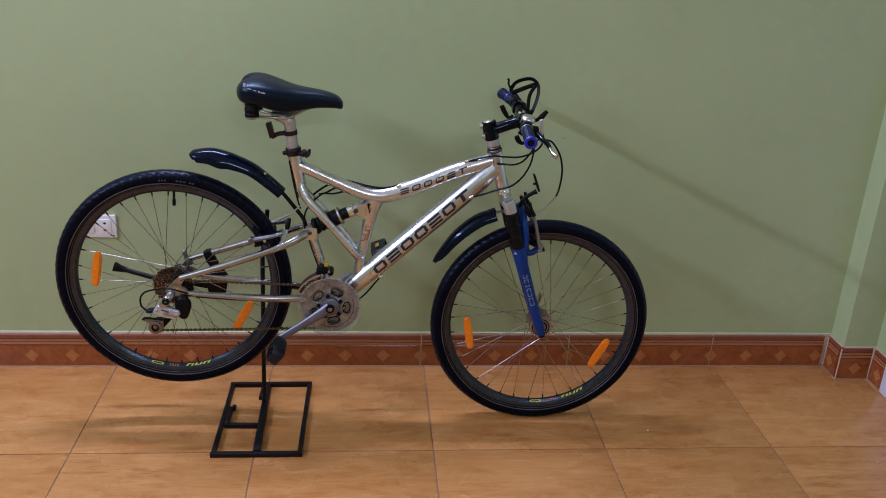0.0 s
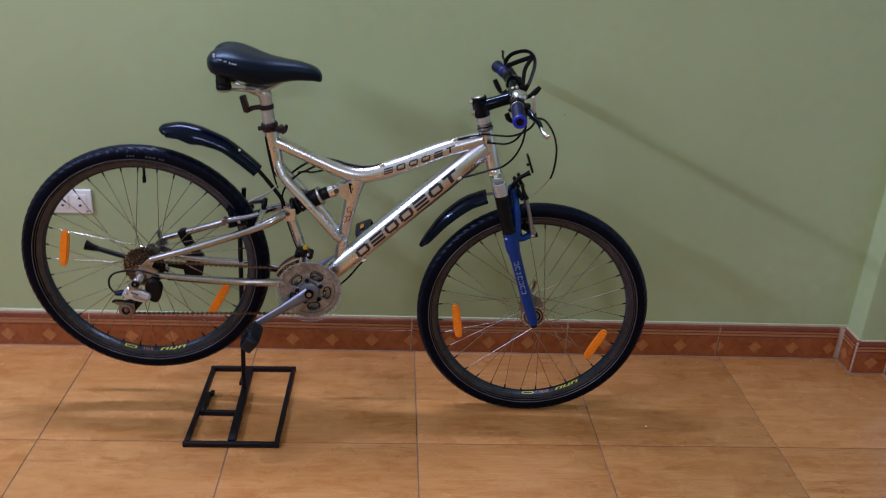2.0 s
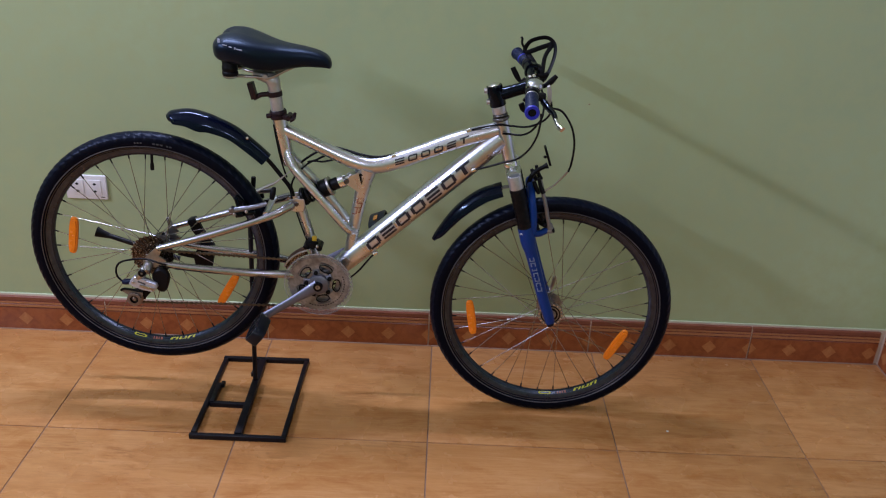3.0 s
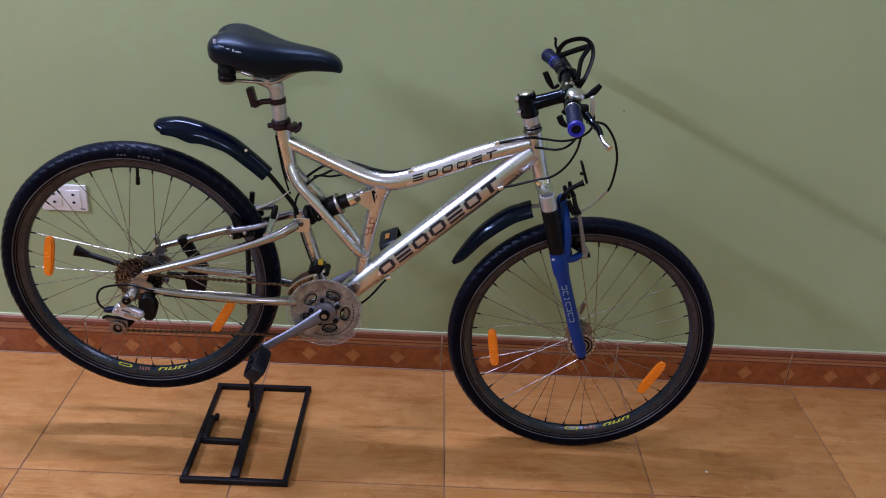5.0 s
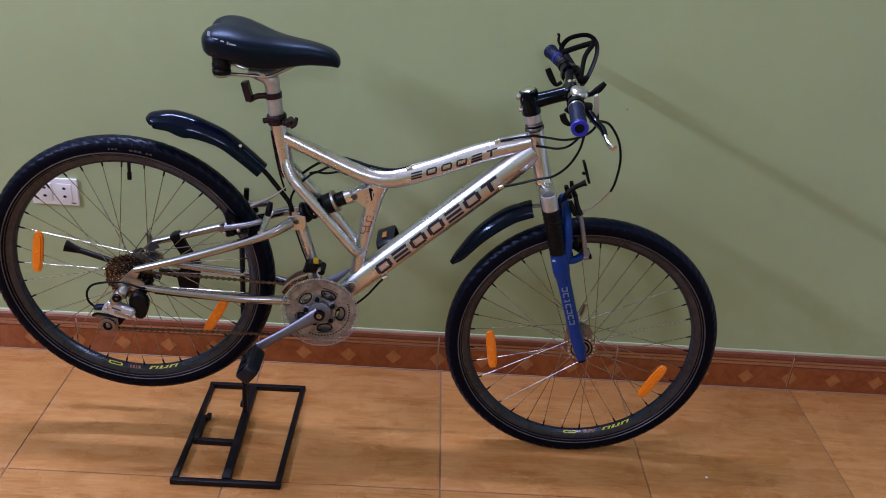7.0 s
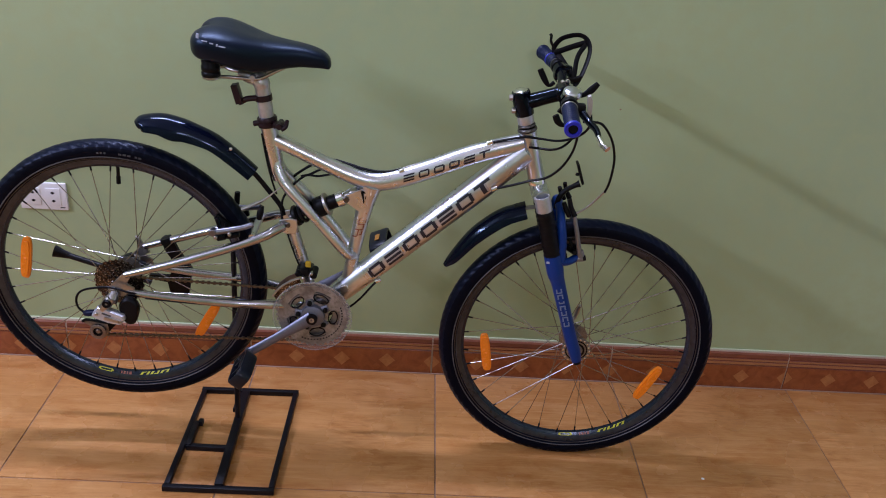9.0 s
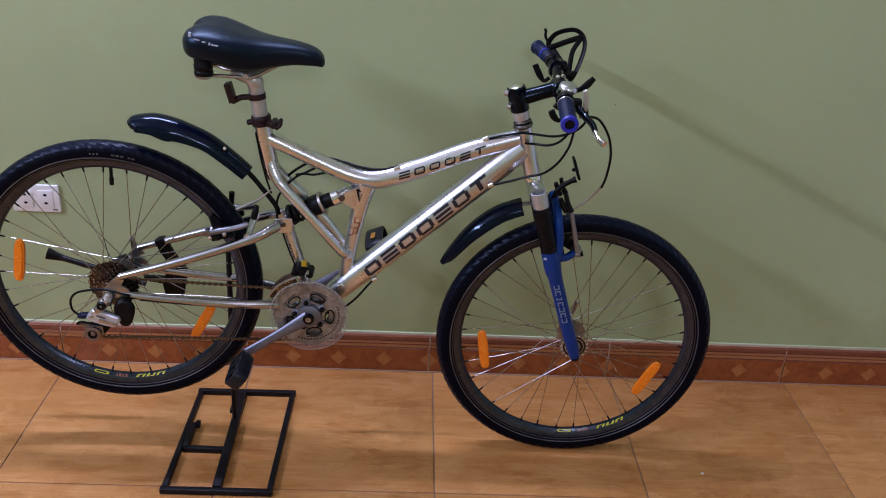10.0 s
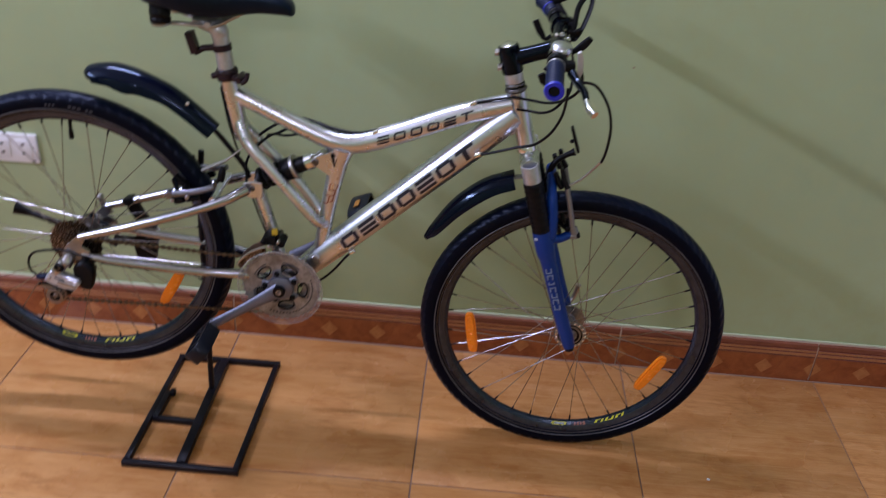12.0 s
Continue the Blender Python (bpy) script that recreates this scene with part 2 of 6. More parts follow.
AMBER = plain("amber_lens", (0.30, 0.13, 0.02, 1), 0.4)


# ---- building blocks ----
def along(points, steps=6):
    """A smooth run (Catmull-Rom) through points of any width of tuple."""
    p = np.array(points, float)
    p = np.vstack([2 * p[0] - p[1], p, 2 * p[-1] - p[-2]])
    out = []
    for i in range(1, len(p) - 2):
        a, b, c, d = p[i - 1:i + 3]
        for k in range(steps):
            t = k / steps
            out.append(0.5 * (2 * b + (c - a) * t + (2 * a - 5 * b + 4 * c - d) * t * t + (3 * b - a - 3 * c + d) * t ** 3))
    out.append(p[-2])
    return np.array(out)


class Geo:
    """Collects faces with their material slots; becomes one mesh."""

    def __init__(self):
        self.v, self.f, self.s, self.flat = [], [], [], []

    def put(self, verts, faces, slot=0, flat=False):
        n = len(self.v)
        self.v += [tuple(map(float, p)) for p in verts]
        self.f += [tuple(n + i for i in f) for f in faces]
        self.s += [slot] * len(faces)
        self.flat += [flat] * len(faces)
        return self

    def rings(self, rings, slot=0, closed=False, caps=True, flat=False):
        """Skin over rings of equal count."""
        k, n = len(rings[0]), len(rings)
        verts = [p for r in rings for p in r]
        faces = []
        for i in range(n if closed else n - 1):
            j = (i + 1) % n
            for a in range(k):
                b = (a + 1) % k
                faces.append((i * k + a, i * k + b, j * k + b, j * k + a))
        if caps and not closed:
            faces.append(tuple(range(k))[::-1])
            faces.append(tuple((n - 1) * k + a for a in range(k)))
        return self.put(verts, faces, slot, flat)

    def tube(self, points, radius, slot=0, sides=12, steps=6, flatten=1.0, caps=True, up=(0, 1, 0)):
        """A round bar through points; radius one number or one a point; flatten scales it along `up`."""
        rad = [radius] * len(points) if isinstance(radius, (int, float)) else radius
        run = along([(*p, r) for p, r in zip(points, rad)], steps) if len(points) > 2 else np.array([(*p, r) for p, r in zip(points, rad)], float)
        pos, rr = run[:, :3], run[:, 3]
        tan = np.gradient(pos, axis=0)
        tan /= np.linalg.norm(tan, axis=1)[:, None] + 1e-12
        side = np.array(up, float)
        if abs(tan[0] @ side) > 0.95:
            side = np.array((1.0, 0, 0)) if abs(tan[0][0]) < 0.9 else np.array((0, 0, 1.0))
        rings = []
        for p, t, r in zip(pos, tan, rr):
            side = side - t * (side @ t)
            side /= np.linalg.norm(side)
            other = np.cross(t, side)
            rings.append([p + r * (flatten * side * math.cos(a) + other * math.sin(a)) for a in np.linspace(0, 2 * math.pi, sides, endpoint=False)])
        return self.rings(rings, slot, caps=caps)

    def lathe(self, profile, segments=32, slot=0, centre=(0, 0, 0), axis=(0, 1, 0), closed=False):
        """Turn a profile of (radius, height) about an axis; closed joins its end to its start."""
        ax = Vector(axis).normalized()
        turn = Vector((0, 0, 1)).rotation_difference(ax).to_matrix()
        verts, k = [], len(profile)
        for i in range(segments):
            a = 2 * math.pi * i / segments
            for r, h in profile:
                verts.append(Vector(centre) + turn @ Vector((r * math.cos(a), r * math.sin(a), h)))
        faces = []
        for i in range(segments):
            j = (i + 1) % segments
            for q in range(k if closed else k - 1):
                w = (q + 1) % k
                faces.append((i * k + q, j * k + q, j * k + w, i * k + w))
        return self.put(verts, faces, slot)

    def rod(self, a, b, r, slot=0, sides=14, bevel=0.0012):
        """A straight round bar with softened ends."""
        a, b = Vector(a), Vector(b)
        h = (b - a).length
        e = min(bevel, r * 0.4, h * 0.3)
        return self.lathe([(0, 0), (r - e, 0), (r, e), (r, h - e), (r - e, h), (0, h)], sides, slot, a, b - a)

    def box(self, centre, size, slot=0, bevel=0.002, turn=None):
        """A box with bevelled edges."""
        bm = bmesh.new()
        bmesh.ops.create_cube(bm, size=1)
        bmesh.ops.scale(bm, vec=size, verts=bm.verts)
        if bevel:
            bmesh.ops.bevel(bm, geom=list(bm.edges), offset=min(bevel, min(size) * 0.45), segments=2, affect="EDGES", profile=0.6)
        m = Matrix.Translation(centre) @ (turn.to_4x4() if turn is not None else Matrix())
        verts = [m @ v.co for v in bm.verts]
        faces = [tuple(v.index for v in f.verts) for f in bm.faces]
        bm.free()
        return self.put(verts, faces, slot)

    def plate(self, outline, y, thick, slot=0, edge=0.0015):
        """An outline in x and z with thickness along y, edges softened."""
        o = np.array(outline, float)
        c = o.mean(0)
        inner = c + (o - c) * (1 - edge / max(1e-6, np.abs(o - c).max()))
        rings = []
        for ring, yy in ((inner, y - thick / 2), (o, y - thick / 2 + min(edge, thick / 3)), (o, y + thick / 2 - min(edge, thick / 3)), (inner, y + thick / 2)):
            rings.append([(p[0], yy, p[1]) for p in ring])
        return self.rings(rings, slot)

    def arch(self, points, widths, depths, thick=0.002, slot=0, steps=6, side=(0, 1, 0)):
        """A mudguard blade: an arched section swept along points."""
        run = along([(*p, w, d) for p, w, d in zip(points, widths, depths)], steps)
        pos = run[:, :3]
        tan = np.gradient(pos, axis=0)
        tan /= np.linalg.norm(tan, axis=1)[:, None]
        side = np.array(side, float)
        rings = []
        for p, t, (w, d) in zip(pos, tan, run[:, 3:]):
            up = np.cross(t, side)
            up *= 1 if up[2] > 0 else -1
            ring = []
            for layer in (0, 1):
                angles = np.linspace(-1, 1, 11)
                for q in (angles if layer == 0 else angles[::-1]):
                    y = math.sin(q * math.pi / 2) * (w - layer * thick)
                    z = math.cos(q * math.pi / 2) * (d - layer * thick * 0.5) - d - layer * thick * 0.6
                    ring.append(p + side * y + up * z)
            rings.append(ring)
        return self.rings(rings, slot)

    def moved(self, m):
        self.v = [tuple(m @ Vector(p)) for p in self.v]
        return self

    def mesh(self, name, materials):
        me = bpy.data.meshes.new(name)
        me.from_pydata(self.v, [], self.f)
        for m in materials if isinstance(materials, (list, tuple)) else [materials]:
            me.materials.append(m)
        me.polygons.foreach_set("material_index", self.s)
        me.polygons.foreach_set("use_smooth", [not q for q in self.flat])
        bm = bmesh.new()
        bm.from_mesh(me)
        bmesh.ops.recalc_face_normals(bm, faces=bm.faces)
        bm.to_mesh(me)
        bm.free()
        me.set_sharp_from_angle(angle=radians(38))
        return me


def part(name, geo, materials, parent=None, label="", matrix=None, kind=""):
    ob = new(name, geo if isinstance(geo, bpy.types.Mesh) else geo.mesh(name, materials))
    ob.parent = parent
    if matrix is not None:
        ob.matrix_basis = matrix
    return tagged(ob, label, kind=kind)


def thing(name, place, label, category, group=""):
    ob = new(name)
    ob.empty_display_size = 0.05
    ob.location = place
    return tagged(ob, label, category, group)


def block(a, b):
    return Geo().box([(p + q) / 2 for p, q in zip(a, b)], [abs(q - p) for p, q in zip(a, b)], bevel=0.0)


def setting(name, geo, materials, label="", category=""):
    return tagged(part(name, geo, materials, None, label), category=category, kind="structure")


# ---- the room ----
WEST, SOUTH, EAST, TOP = -3.55, -4.6, 1.527, 3.1
floor = setting("floor", block((WEST - 0.15, SOUTH - 0.15, -0.12), (EAST + 0.3, 0.15, -0.0025)), GROUT, "floor of wood-print ceramic tiles with dark joints", "floor")
setting("wall_north", block((WEST - 0.15, 0, 0), (EAST + 0.15, 0.15, TOP)), GREEN, "plain light green painted wall behind the bicycle", "wall")
# unseen west and south walls and ceiling, added for bounce light and reflections
setting("unseen_wall_west", block((WEST - 0.15, SOUTH, 0), (WEST, 0, TOP)), GREEN, "unseen light green side wall closing the room", "wall")
setting("unseen_wall_south", block((WEST - 0.15, SOUTH - 0.15, 0), (EAST + 0.15, SOUTH, TOP)), GREEN, "plain light green painted wall", "wall")
setting("ceiling", block((WEST - 0.15, SOUTH - 0.15, TOP), (EAST + 0.15, 0.15, TOP + 0.12)), WHITE, "unseen white ceiling closing the room", "ceiling")
setting("wall_pier", block((1.413, -0.088, 0), (EAST, 0, TOP)), GREEN, "narrow light green wall pier in the corner", "wall")
east = Geo()
for a, b in (((EAST, -0.185, 0), (EAST + 0.15, 0, TOP)), ((EAST, SOUTH, 0), (EAST + 0.15, -1.10, TOP)), ((EAST, -1.10, 2.12), (EAST + 0.15, -0.185, TOP))):
    east.box([(p + q) / 2 for p, q in zip(a, b)], [q - p for p, q in zip(a, b)], bevel=0.0)
setting("wall_east", east, GREEN, "light green painted wall with a doorway", "wall")

# white door in the east wall
door = setting("door_1", Geo().box((EAST + 0.055, -0.6425, 1.035), (0.04, 0.835, 2.06), bevel=0.003), DOOR_WHITE, "closed white enamelled door with a white frame", "door")
frame_geo = Geo()
frame_geo.box((EAST + 0.045, -0.205, 1.05), (0.13, 0.04, 2.10), bevel=0.004)
frame_geo.box((EAST + 0.045, -1.08, 1.05), (0.13, 0.04, 2.10), bevel=0.004)
frame_geo.box((EAST + 0.045, -0.6425, 2.10), (0.13, 0.835, 0.04), bevel=0.004)
part("door_frame", frame_geo, DOOR_WHITE, door, "white door frame")
part("hinge", Geo().rod((EAST + 0.028, -0.232, 0.21), (EAST + 0.028, -0.232, 0.31), 0.008), STEEL, door, "steel hinge")

# skirting tiles: a moulded profile with printed diamonds
SK_H, SK_T = 0.113, 0.013


def skirting_geo(length, centres, half=0.0225):
    """One skirting tile along x from 0 to length, face towards -y."""
    g = Geo()
    profile = [(0.0, 0.0), (-SK_T * 0.92, 0.0), (-SK_T, 0.074), (-SK_T * 0.9, 0.0765), (-SK_T, 0.0785), (-SK_T, 0.0865), (-SK_T * 0.88, 0.088),
               (-SK_T * 0.95, 0.0895), (-SK_T * 0.95, 0.0955), (-SK_T * 0.8, 0.097), (-SK_T * 0.85, 0.099), (-SK_T * 0.80, 0.110), (-SK_T * 0.62, SK_H), (0.0, SK_H)]
    slots = [0, 0, 3, 3, 2, 3, 3, 2, 3, 3, 1, 1, 1, 0]
    x0, x1 = 0.0021, length - 0.0021
    k = len(profile)
    verts = [(x, *p) for x in (x0, x1) for p in profile]
    for q in range(k - 1):
        g.put([verts[q], verts[k + q], verts[k + q + 1], verts[q + 1]], [(0, 1, 2, 3)], slots[q])
    g.put(verts[:k], [tuple(range(k))], 0)
    g.put(verts[k:], [tuple(range(k))[::-1]], 0)
    y = -SK_T - 0.0006
    for c in centres:
        for dx, dz, s, slot in ((0, 0, half, 4), (half * 1.25, half * 0.95, half * 0.55, 5), (-half * 1.25, -half * 0.95, half * 0.55, 5)):
            pts = [(c + dx + s, y, 0.039 + dz), (c + dx, y, 0.039 + dz + s), (c + dx - s, y, 0.039 + dz), (c + dx, y, 0.039 + dz - s)]
            pts = [(min(max(p[0], x0), x1), p[1], min(max(p[2], 0.003), 0.071)) for p in pts]
            g.put(pts, [(0, 1, 2, 3)], slot, True)
    return g


SK_MATS = [BASE_RED, BASE_TOP, BASE_TAN, BASE_LINE, BASE_DIAMOND, BASE_WEDGE]
# bed of pale grout behind the tiles
bed = Geo()
bed.box(((WEST + 1.413) / 2, -0.0046, SK_H / 2 - 0.004), (1.413 - WEST, 0.0092, SK_H - 0.010), bevel=0.001)
bed.box(((WEST + 1.413) / 2, -0.0020, SK_H / 2 + 0.0030), (1.413 - WEST, 0.004, SK_H + 0.0060), bevel=0.0012)
bed.box((1.4095, -0.044, SK_H / 2 + 0.0015), (0.007, 0.088, SK_H + 0.003), bevel=0.001)
bed.box((1.47, -0.0915, SK_H / 2 + 0.0015), (0.114, 0.007, SK_H + 0.003), bevel=0.001)
bed.box((EAST - 0.0035, -0.14, SK_H / 2 + 0.0015), (0.007, 0.09, SK_H + 0.003), bevel=0.001)
for x, y in ((1.3993, -0.1018), (1.5135, -0.1018), (1.3985, -0.0145)):
    bed.box((x, y, SK_H / 2), (0.0035, 0.0035, SK_H), bevel=0.0008)
joint = Geo()
for a, b in (((WEST, -0.0172), (1.398, -0.0134)), ((1.3962, -0.103), (1.400, -0.0172)), ((1.398, -0.1052), (1.512, -0.1014)), ((1.5102, -0.183), (1.514, -0.1052))):
    joint.box(((a[0] + b[0]) / 2, (a[1] + b[1]) / 2, 0.0008), (b[0] - a[0], b[1] - a[1], 0.0022), bevel=0.0006)
baseboard = setting("baseboard", bed, PALE_GROUT, "glazed terracotta skirting tiles with sand-coloured diamonds", "skirting")
part("floor_joint", joint, JOINT, baseboard, "thin joint between skirting and floor")
strip = Geo().box(((WEST + 1.413) / 2, -0.0012, SK_H + 0.0035), (1.413 - WEST, 0.0055, 0.0095), bevel=0.0024)
part("pale_strip", strip, PALE_GREEN, baseboard, "pale green strip above the skirting tiles")
full = skirting_geo(0.5, [0.0, 0.125, 0.25, 0.375, 0.5]).mesh("skirting_tile", SK_MATS)
for i in range(-7, 2):
    part("skirting_tile", full, None, baseboard, matrix=pose(-0.012 + 0.5 * i, 0, 0))
part("skirting_tile", skirting_geo(0.40, [0.0, 0.125, 0.25, 0.375]), SK_MATS, baseboard, matrix=pose(0.988, 0, 0))
part("skirting_tile", skirting_geo(0.088, [0.044]), SK_MATS, baseboard, matrix=pose(1.413, -0.0, 0, 0, 0, -90))
part("skirting_tile", skirting_geo(0.114, [0.06]), SK_MATS, baseboard, matrix=pose(1.4, -0.088, 0))
part("skirting_tile", skirting_geo(0.08, [0.045]), SK_MATS, baseboard, matrix=pose(EAST, -0.103, 0, 0, 0, -90))

# double wall socket
socket = tagged(new("wall_socket"), "white plastic double wall socket on the green wall", "socket")
socket.location = (-1.018, 0, 0.483)
part("plate", Geo().box((0, -0.0045, 0), (0.118, 0.009, 0.073), bevel=0.003), SOCKET_WHITE, socket)
for cx in (-0.024, 0.026):
    part("outlet", Geo().box((cx, -0.0098, 0), (0.036, 0.003, 0.046), bevel=0.0012), SOCKET_WHITE, socket)
    for dz in (0.011, -0.011):
        g = Geo().rod((cx, -0.0117, dz), (cx, -0.0108, dz), 0.0036, bevel=0.0002)
        g.box((cx, -0.0113, dz), (0.0095, 0.001, 0.003), bevel=0.0002)
        part("pin_hole", g, SLOT_BLACK, socket)
part("marking", Geo().box((0.046, -0.0092, -0.029), (0.012, 0.0006, 0.003), bevel=0.0), STRIPE, socket)
tagged(part("wall_speck", Geo().lathe([(0, 0), (0.0022, 0.0002), (0.0018, 0.001), (0, 0.0014)], 9, 0, (0.406, 0.0, 0.79), (0, -1, 0)), GROUT),
       "small dark speck on the green wall", "speck")
tagged(part("paint_fleck", Geo().lathe([(0, 0.001), (0.0035, 0.0006), (0.004, 0)], 7, 0, (0.653, -0.402, 0.0), (0, 0, 1)), SOCKET_WHITE),
       "tiny white paint fleck on the floor tile", "fleck")

# ---- floor stand ----
stand = thing("bicycle_stand", (-0.492, -0.33, 0), "black welded iron floor stand holding up the rear wheel", "stand")


def bar(name, a, b, w=0.0125, h=0.014):
    """A square iron bar lying from a to b (world x, y) on the floor."""
    a, b = Vector((a[0] + 0.492, a[1] + 0.33, h / 2)), Vector((b[0] + 0.492, b[1] + 0.33, h / 2))
    d = b - a
    g = Geo().box((a + b) / 2, (d.length, w, h), 0, 0.002, Matrix.Rotation(math.atan2(d.y, d.x), 3, "Z"))
    return part(name, g, BLACK_PAINT, stand)


bar("frame_bar", (-0.617, -0.145), (-0.364, -0.142))
bar("frame_bar", (-0.371, -0.149), (-0.375, -0.5065))
bar("frame_bar", (-0.3675, -0.514), (-0.619, -0.514))
bar("frame_bar", (-0.611, -0.506), (-0.609, -0.152))
bar("centre_bar", (-0.494, -0.506), (-0.500, -0.152), 0.020, 0.017)
bar("centre_bar", (-0.516, -0.225), (-0.514, -0.152), 0.010, 0.012)
bar("cross_bar", (-0.602, -0.372), (-0.505, -0.374))
lug = Geo().box((-0.104, 0.0, 0.009), (0.014, 0.092, 0.018), bevel=0.004)
lug.box((-0.094, 0.045, 0.012), (0.012, 0.018, 0.014), bevel=0.004)
part("lug", lug, BLACK_PAINT, stand)
post = Geo().rod((-0.008, 0.068, 0.008), (0.002, 0.078, 0.50), 0.0065)
post.tube([(0.002, 0.078, 0.495), (0.002, 0.09, 0.512), (0.002, 0.105, 0.516), (0.002, 0.118, 0.505)], 0.0055, 0, 10)
part("post", post, BLACK_PAINT, stand, "upright rod with a hooked top")

# ---- the bicycle ----
# x runs forward, y is sideways (minus: chain side), z up; the origin lies on the floor
bike = thing("bicycle", (-0.0008, -0.316, 0.0155), "silver full-suspension mountain bicycle with blue fork and black mudguards", "bicycle")
bike.scale = (0.989, 0.989, 0.989)
HEAD = Vector((0.177, 0, 0.718))                       # foot of the head tube
RAKE = Vector((-0.27, 0, 0.963)).normalized()          # steering axis
STEER = Matrix.Translation(HEAD) @ Matrix.Rotation(radians(-1), 4, RAKE) @ Matrix.Translation(-HEAD)
AXLE_R, AXLE_F, CRANK_C = Vector((-0.7285, 0, 0.4325)), Vector((0.3132, 0, 0.306)), Vector((-0.297, 0, 0.3815))


def on_axis(s, forward=0.0, side=0.0):
    """A point s metres up the steering axis, offset forward and sideways before the bar is turned."""
    p = HEAD + RAKE * s
    return Vector((p.x + forward, side, p.z))


# frame
body = part("frame", Geo().rod(on_axis(0.0), on_axis(0.112), 0.0180, sides=24), ALU, bike, "polished aluminium frame")
g = Geo().tube([(-0.388, 0, 0.778), (-0.371, 0, 0.771), (-0.307, 0, 0.741), (-0.250, 0, 0.715), (-0.205, 0, 0.698), (-0.165, 0, 0.692), (-0.12, 0, 0.701), (-0.05, 0, 0.728), (0.04, 0, 0.766), (0.142, 0, 0.799)],
               [0.0155, 0.016, 0.016, 0.0172, 0.0190, 0.0205, 0.0210, 0.0212, 0.0210, 0.0195], 0, 24, 8)
part("top_tube", g, ALU, body)
DT_A, DT_B = Vector((-0.262, 0, 0.397)), Vector((0.152, 0, 0.779))
g = Geo().tube([DT_A, DT_A.lerp(DT_B, 0.12), DT_A.lerp(DT_B, 0.5), DT_A.lerp(DT_B, 0.85), DT_B], [0.022, 0.0270, 0.0285, 0.0285, 0.024], 0, 28, 8, 0.95)
part("down_tube", g, ALU, body)
g = Geo().tube([(-0.3945, 0, 0.822), (-0.386, 0, 0.76), (-0.378, 0, 0.71), (-0.374, 0, 0.685)], [0.0182, 0.0180, 0.0170, 0.013], 0, 24)
part("seat_tube", g, ALU, body)
g = Geo().tube([(-0.176, 0, 0.683), (-0.186, 0, 0.645), (-0.204, 0, 0.56), (-0.218, 0, 0.48), (-0.224, 0, 0.428)], [0.0240, 0.0195, 0.0155, 0.0150, 0.018], 0, 22, 6, 1.0)
part("strut", g, ALU, body)
for side in (-1, 1):
    g = Geo().tube([(-0.390, 0.0, 0.790), (-0.382, side * 0.003, 0.748), (-0.3755, side * 0.007, 0.718), (-0.364, side * 0.016, 0.693), (-0.350, side * 0.023, 0.675), (-0.317, side * 0.027, 0.638), (-0.285, side * 0.028, 0.600), (-0.253, side * 0.028, 0.560), (-0.2305, side * 0.024, 0.531), (-0.2205, side * 0.018, 0.519), (-0.211, side * 0.008, 0.517)],
                   [0.006, 0.0105, 0.0122, 0.0124, 0.0122, 0.0112, 0.0108, 0.0106, 0.0106, 0.0106, 0.0106], 0, 18)
    part("twin_stay", g, ALU, body)
g = Geo().tube([(0.07, 0, 0.735), (0.12, 0, 0.735), (0.163, 0, 0.748)], [0.004, 0.008, 0.006], 0, 10)
part("gusset", g, ALU, body)
for side in (-1, 1):
    outline = [(-0.240, 0.652), (-0.226, 0.664), (-0.196, 0.678), (-0.182, 0.672), (-0.188, 0.630), (-0.199, 0.624), (-0.222, 0.640)]
    part("shock_bracket", Geo().plate(outline, side * 0.0150, 0.004), ALU, body)
    part("bracket_slot", Geo().tube([(-0.195, side * 0.0196, 0.674), (-0.184, side * 0.0196, 0.669), (-0.190, side * 0.0196, 0.648), (-0.195, side * 0.0196, 0.674)], 0.0024, 0, 8, 1, 0.5), SLOT_BLACK, body)
    part("bolt", Geo().rod((-0.228, side * 0.014, 0.653), (-0.228, side * 0.021, 0.653), 0.007), DARK_STEEL, body)
for s, r, h in ((-0.012, 0.0205, 0.014), (0.109, 0.021, 0.009), (0.119, 0.019, 0.007)):
    part("headset_cup", Geo().lathe([(0.012, 0), (r - 0.003, 0), (r, 0.003), (r, h - 0.003), (r - 0.002, h), (0.012, h)], 28, 0, on_axis(s), RAKE), CHROME if s < 0 else DARK_STEEL, body)


def stroke(g, surface, s0, s1, a0, a1, slot=0):
    """A thin raised patch on a tube surface, surface(s, a) giving the point."""
    n, m = 3, 4
    rows = [[surface(s0 + (s1 - s0) * i / n, a0 + (a1 - a0) * j / m) for j in range(m + 1)] for i in range(n + 1)]
    verts = [p for r in rows for p in r]
    faces = [(i * (m + 1) + j, (i + 1) * (m + 1) + j, (i + 1) * (m + 1) + j + 1, i * (m + 1) + j + 1) for i in range(n) for j in range(m)]
    g.put(verts, faces, slot)


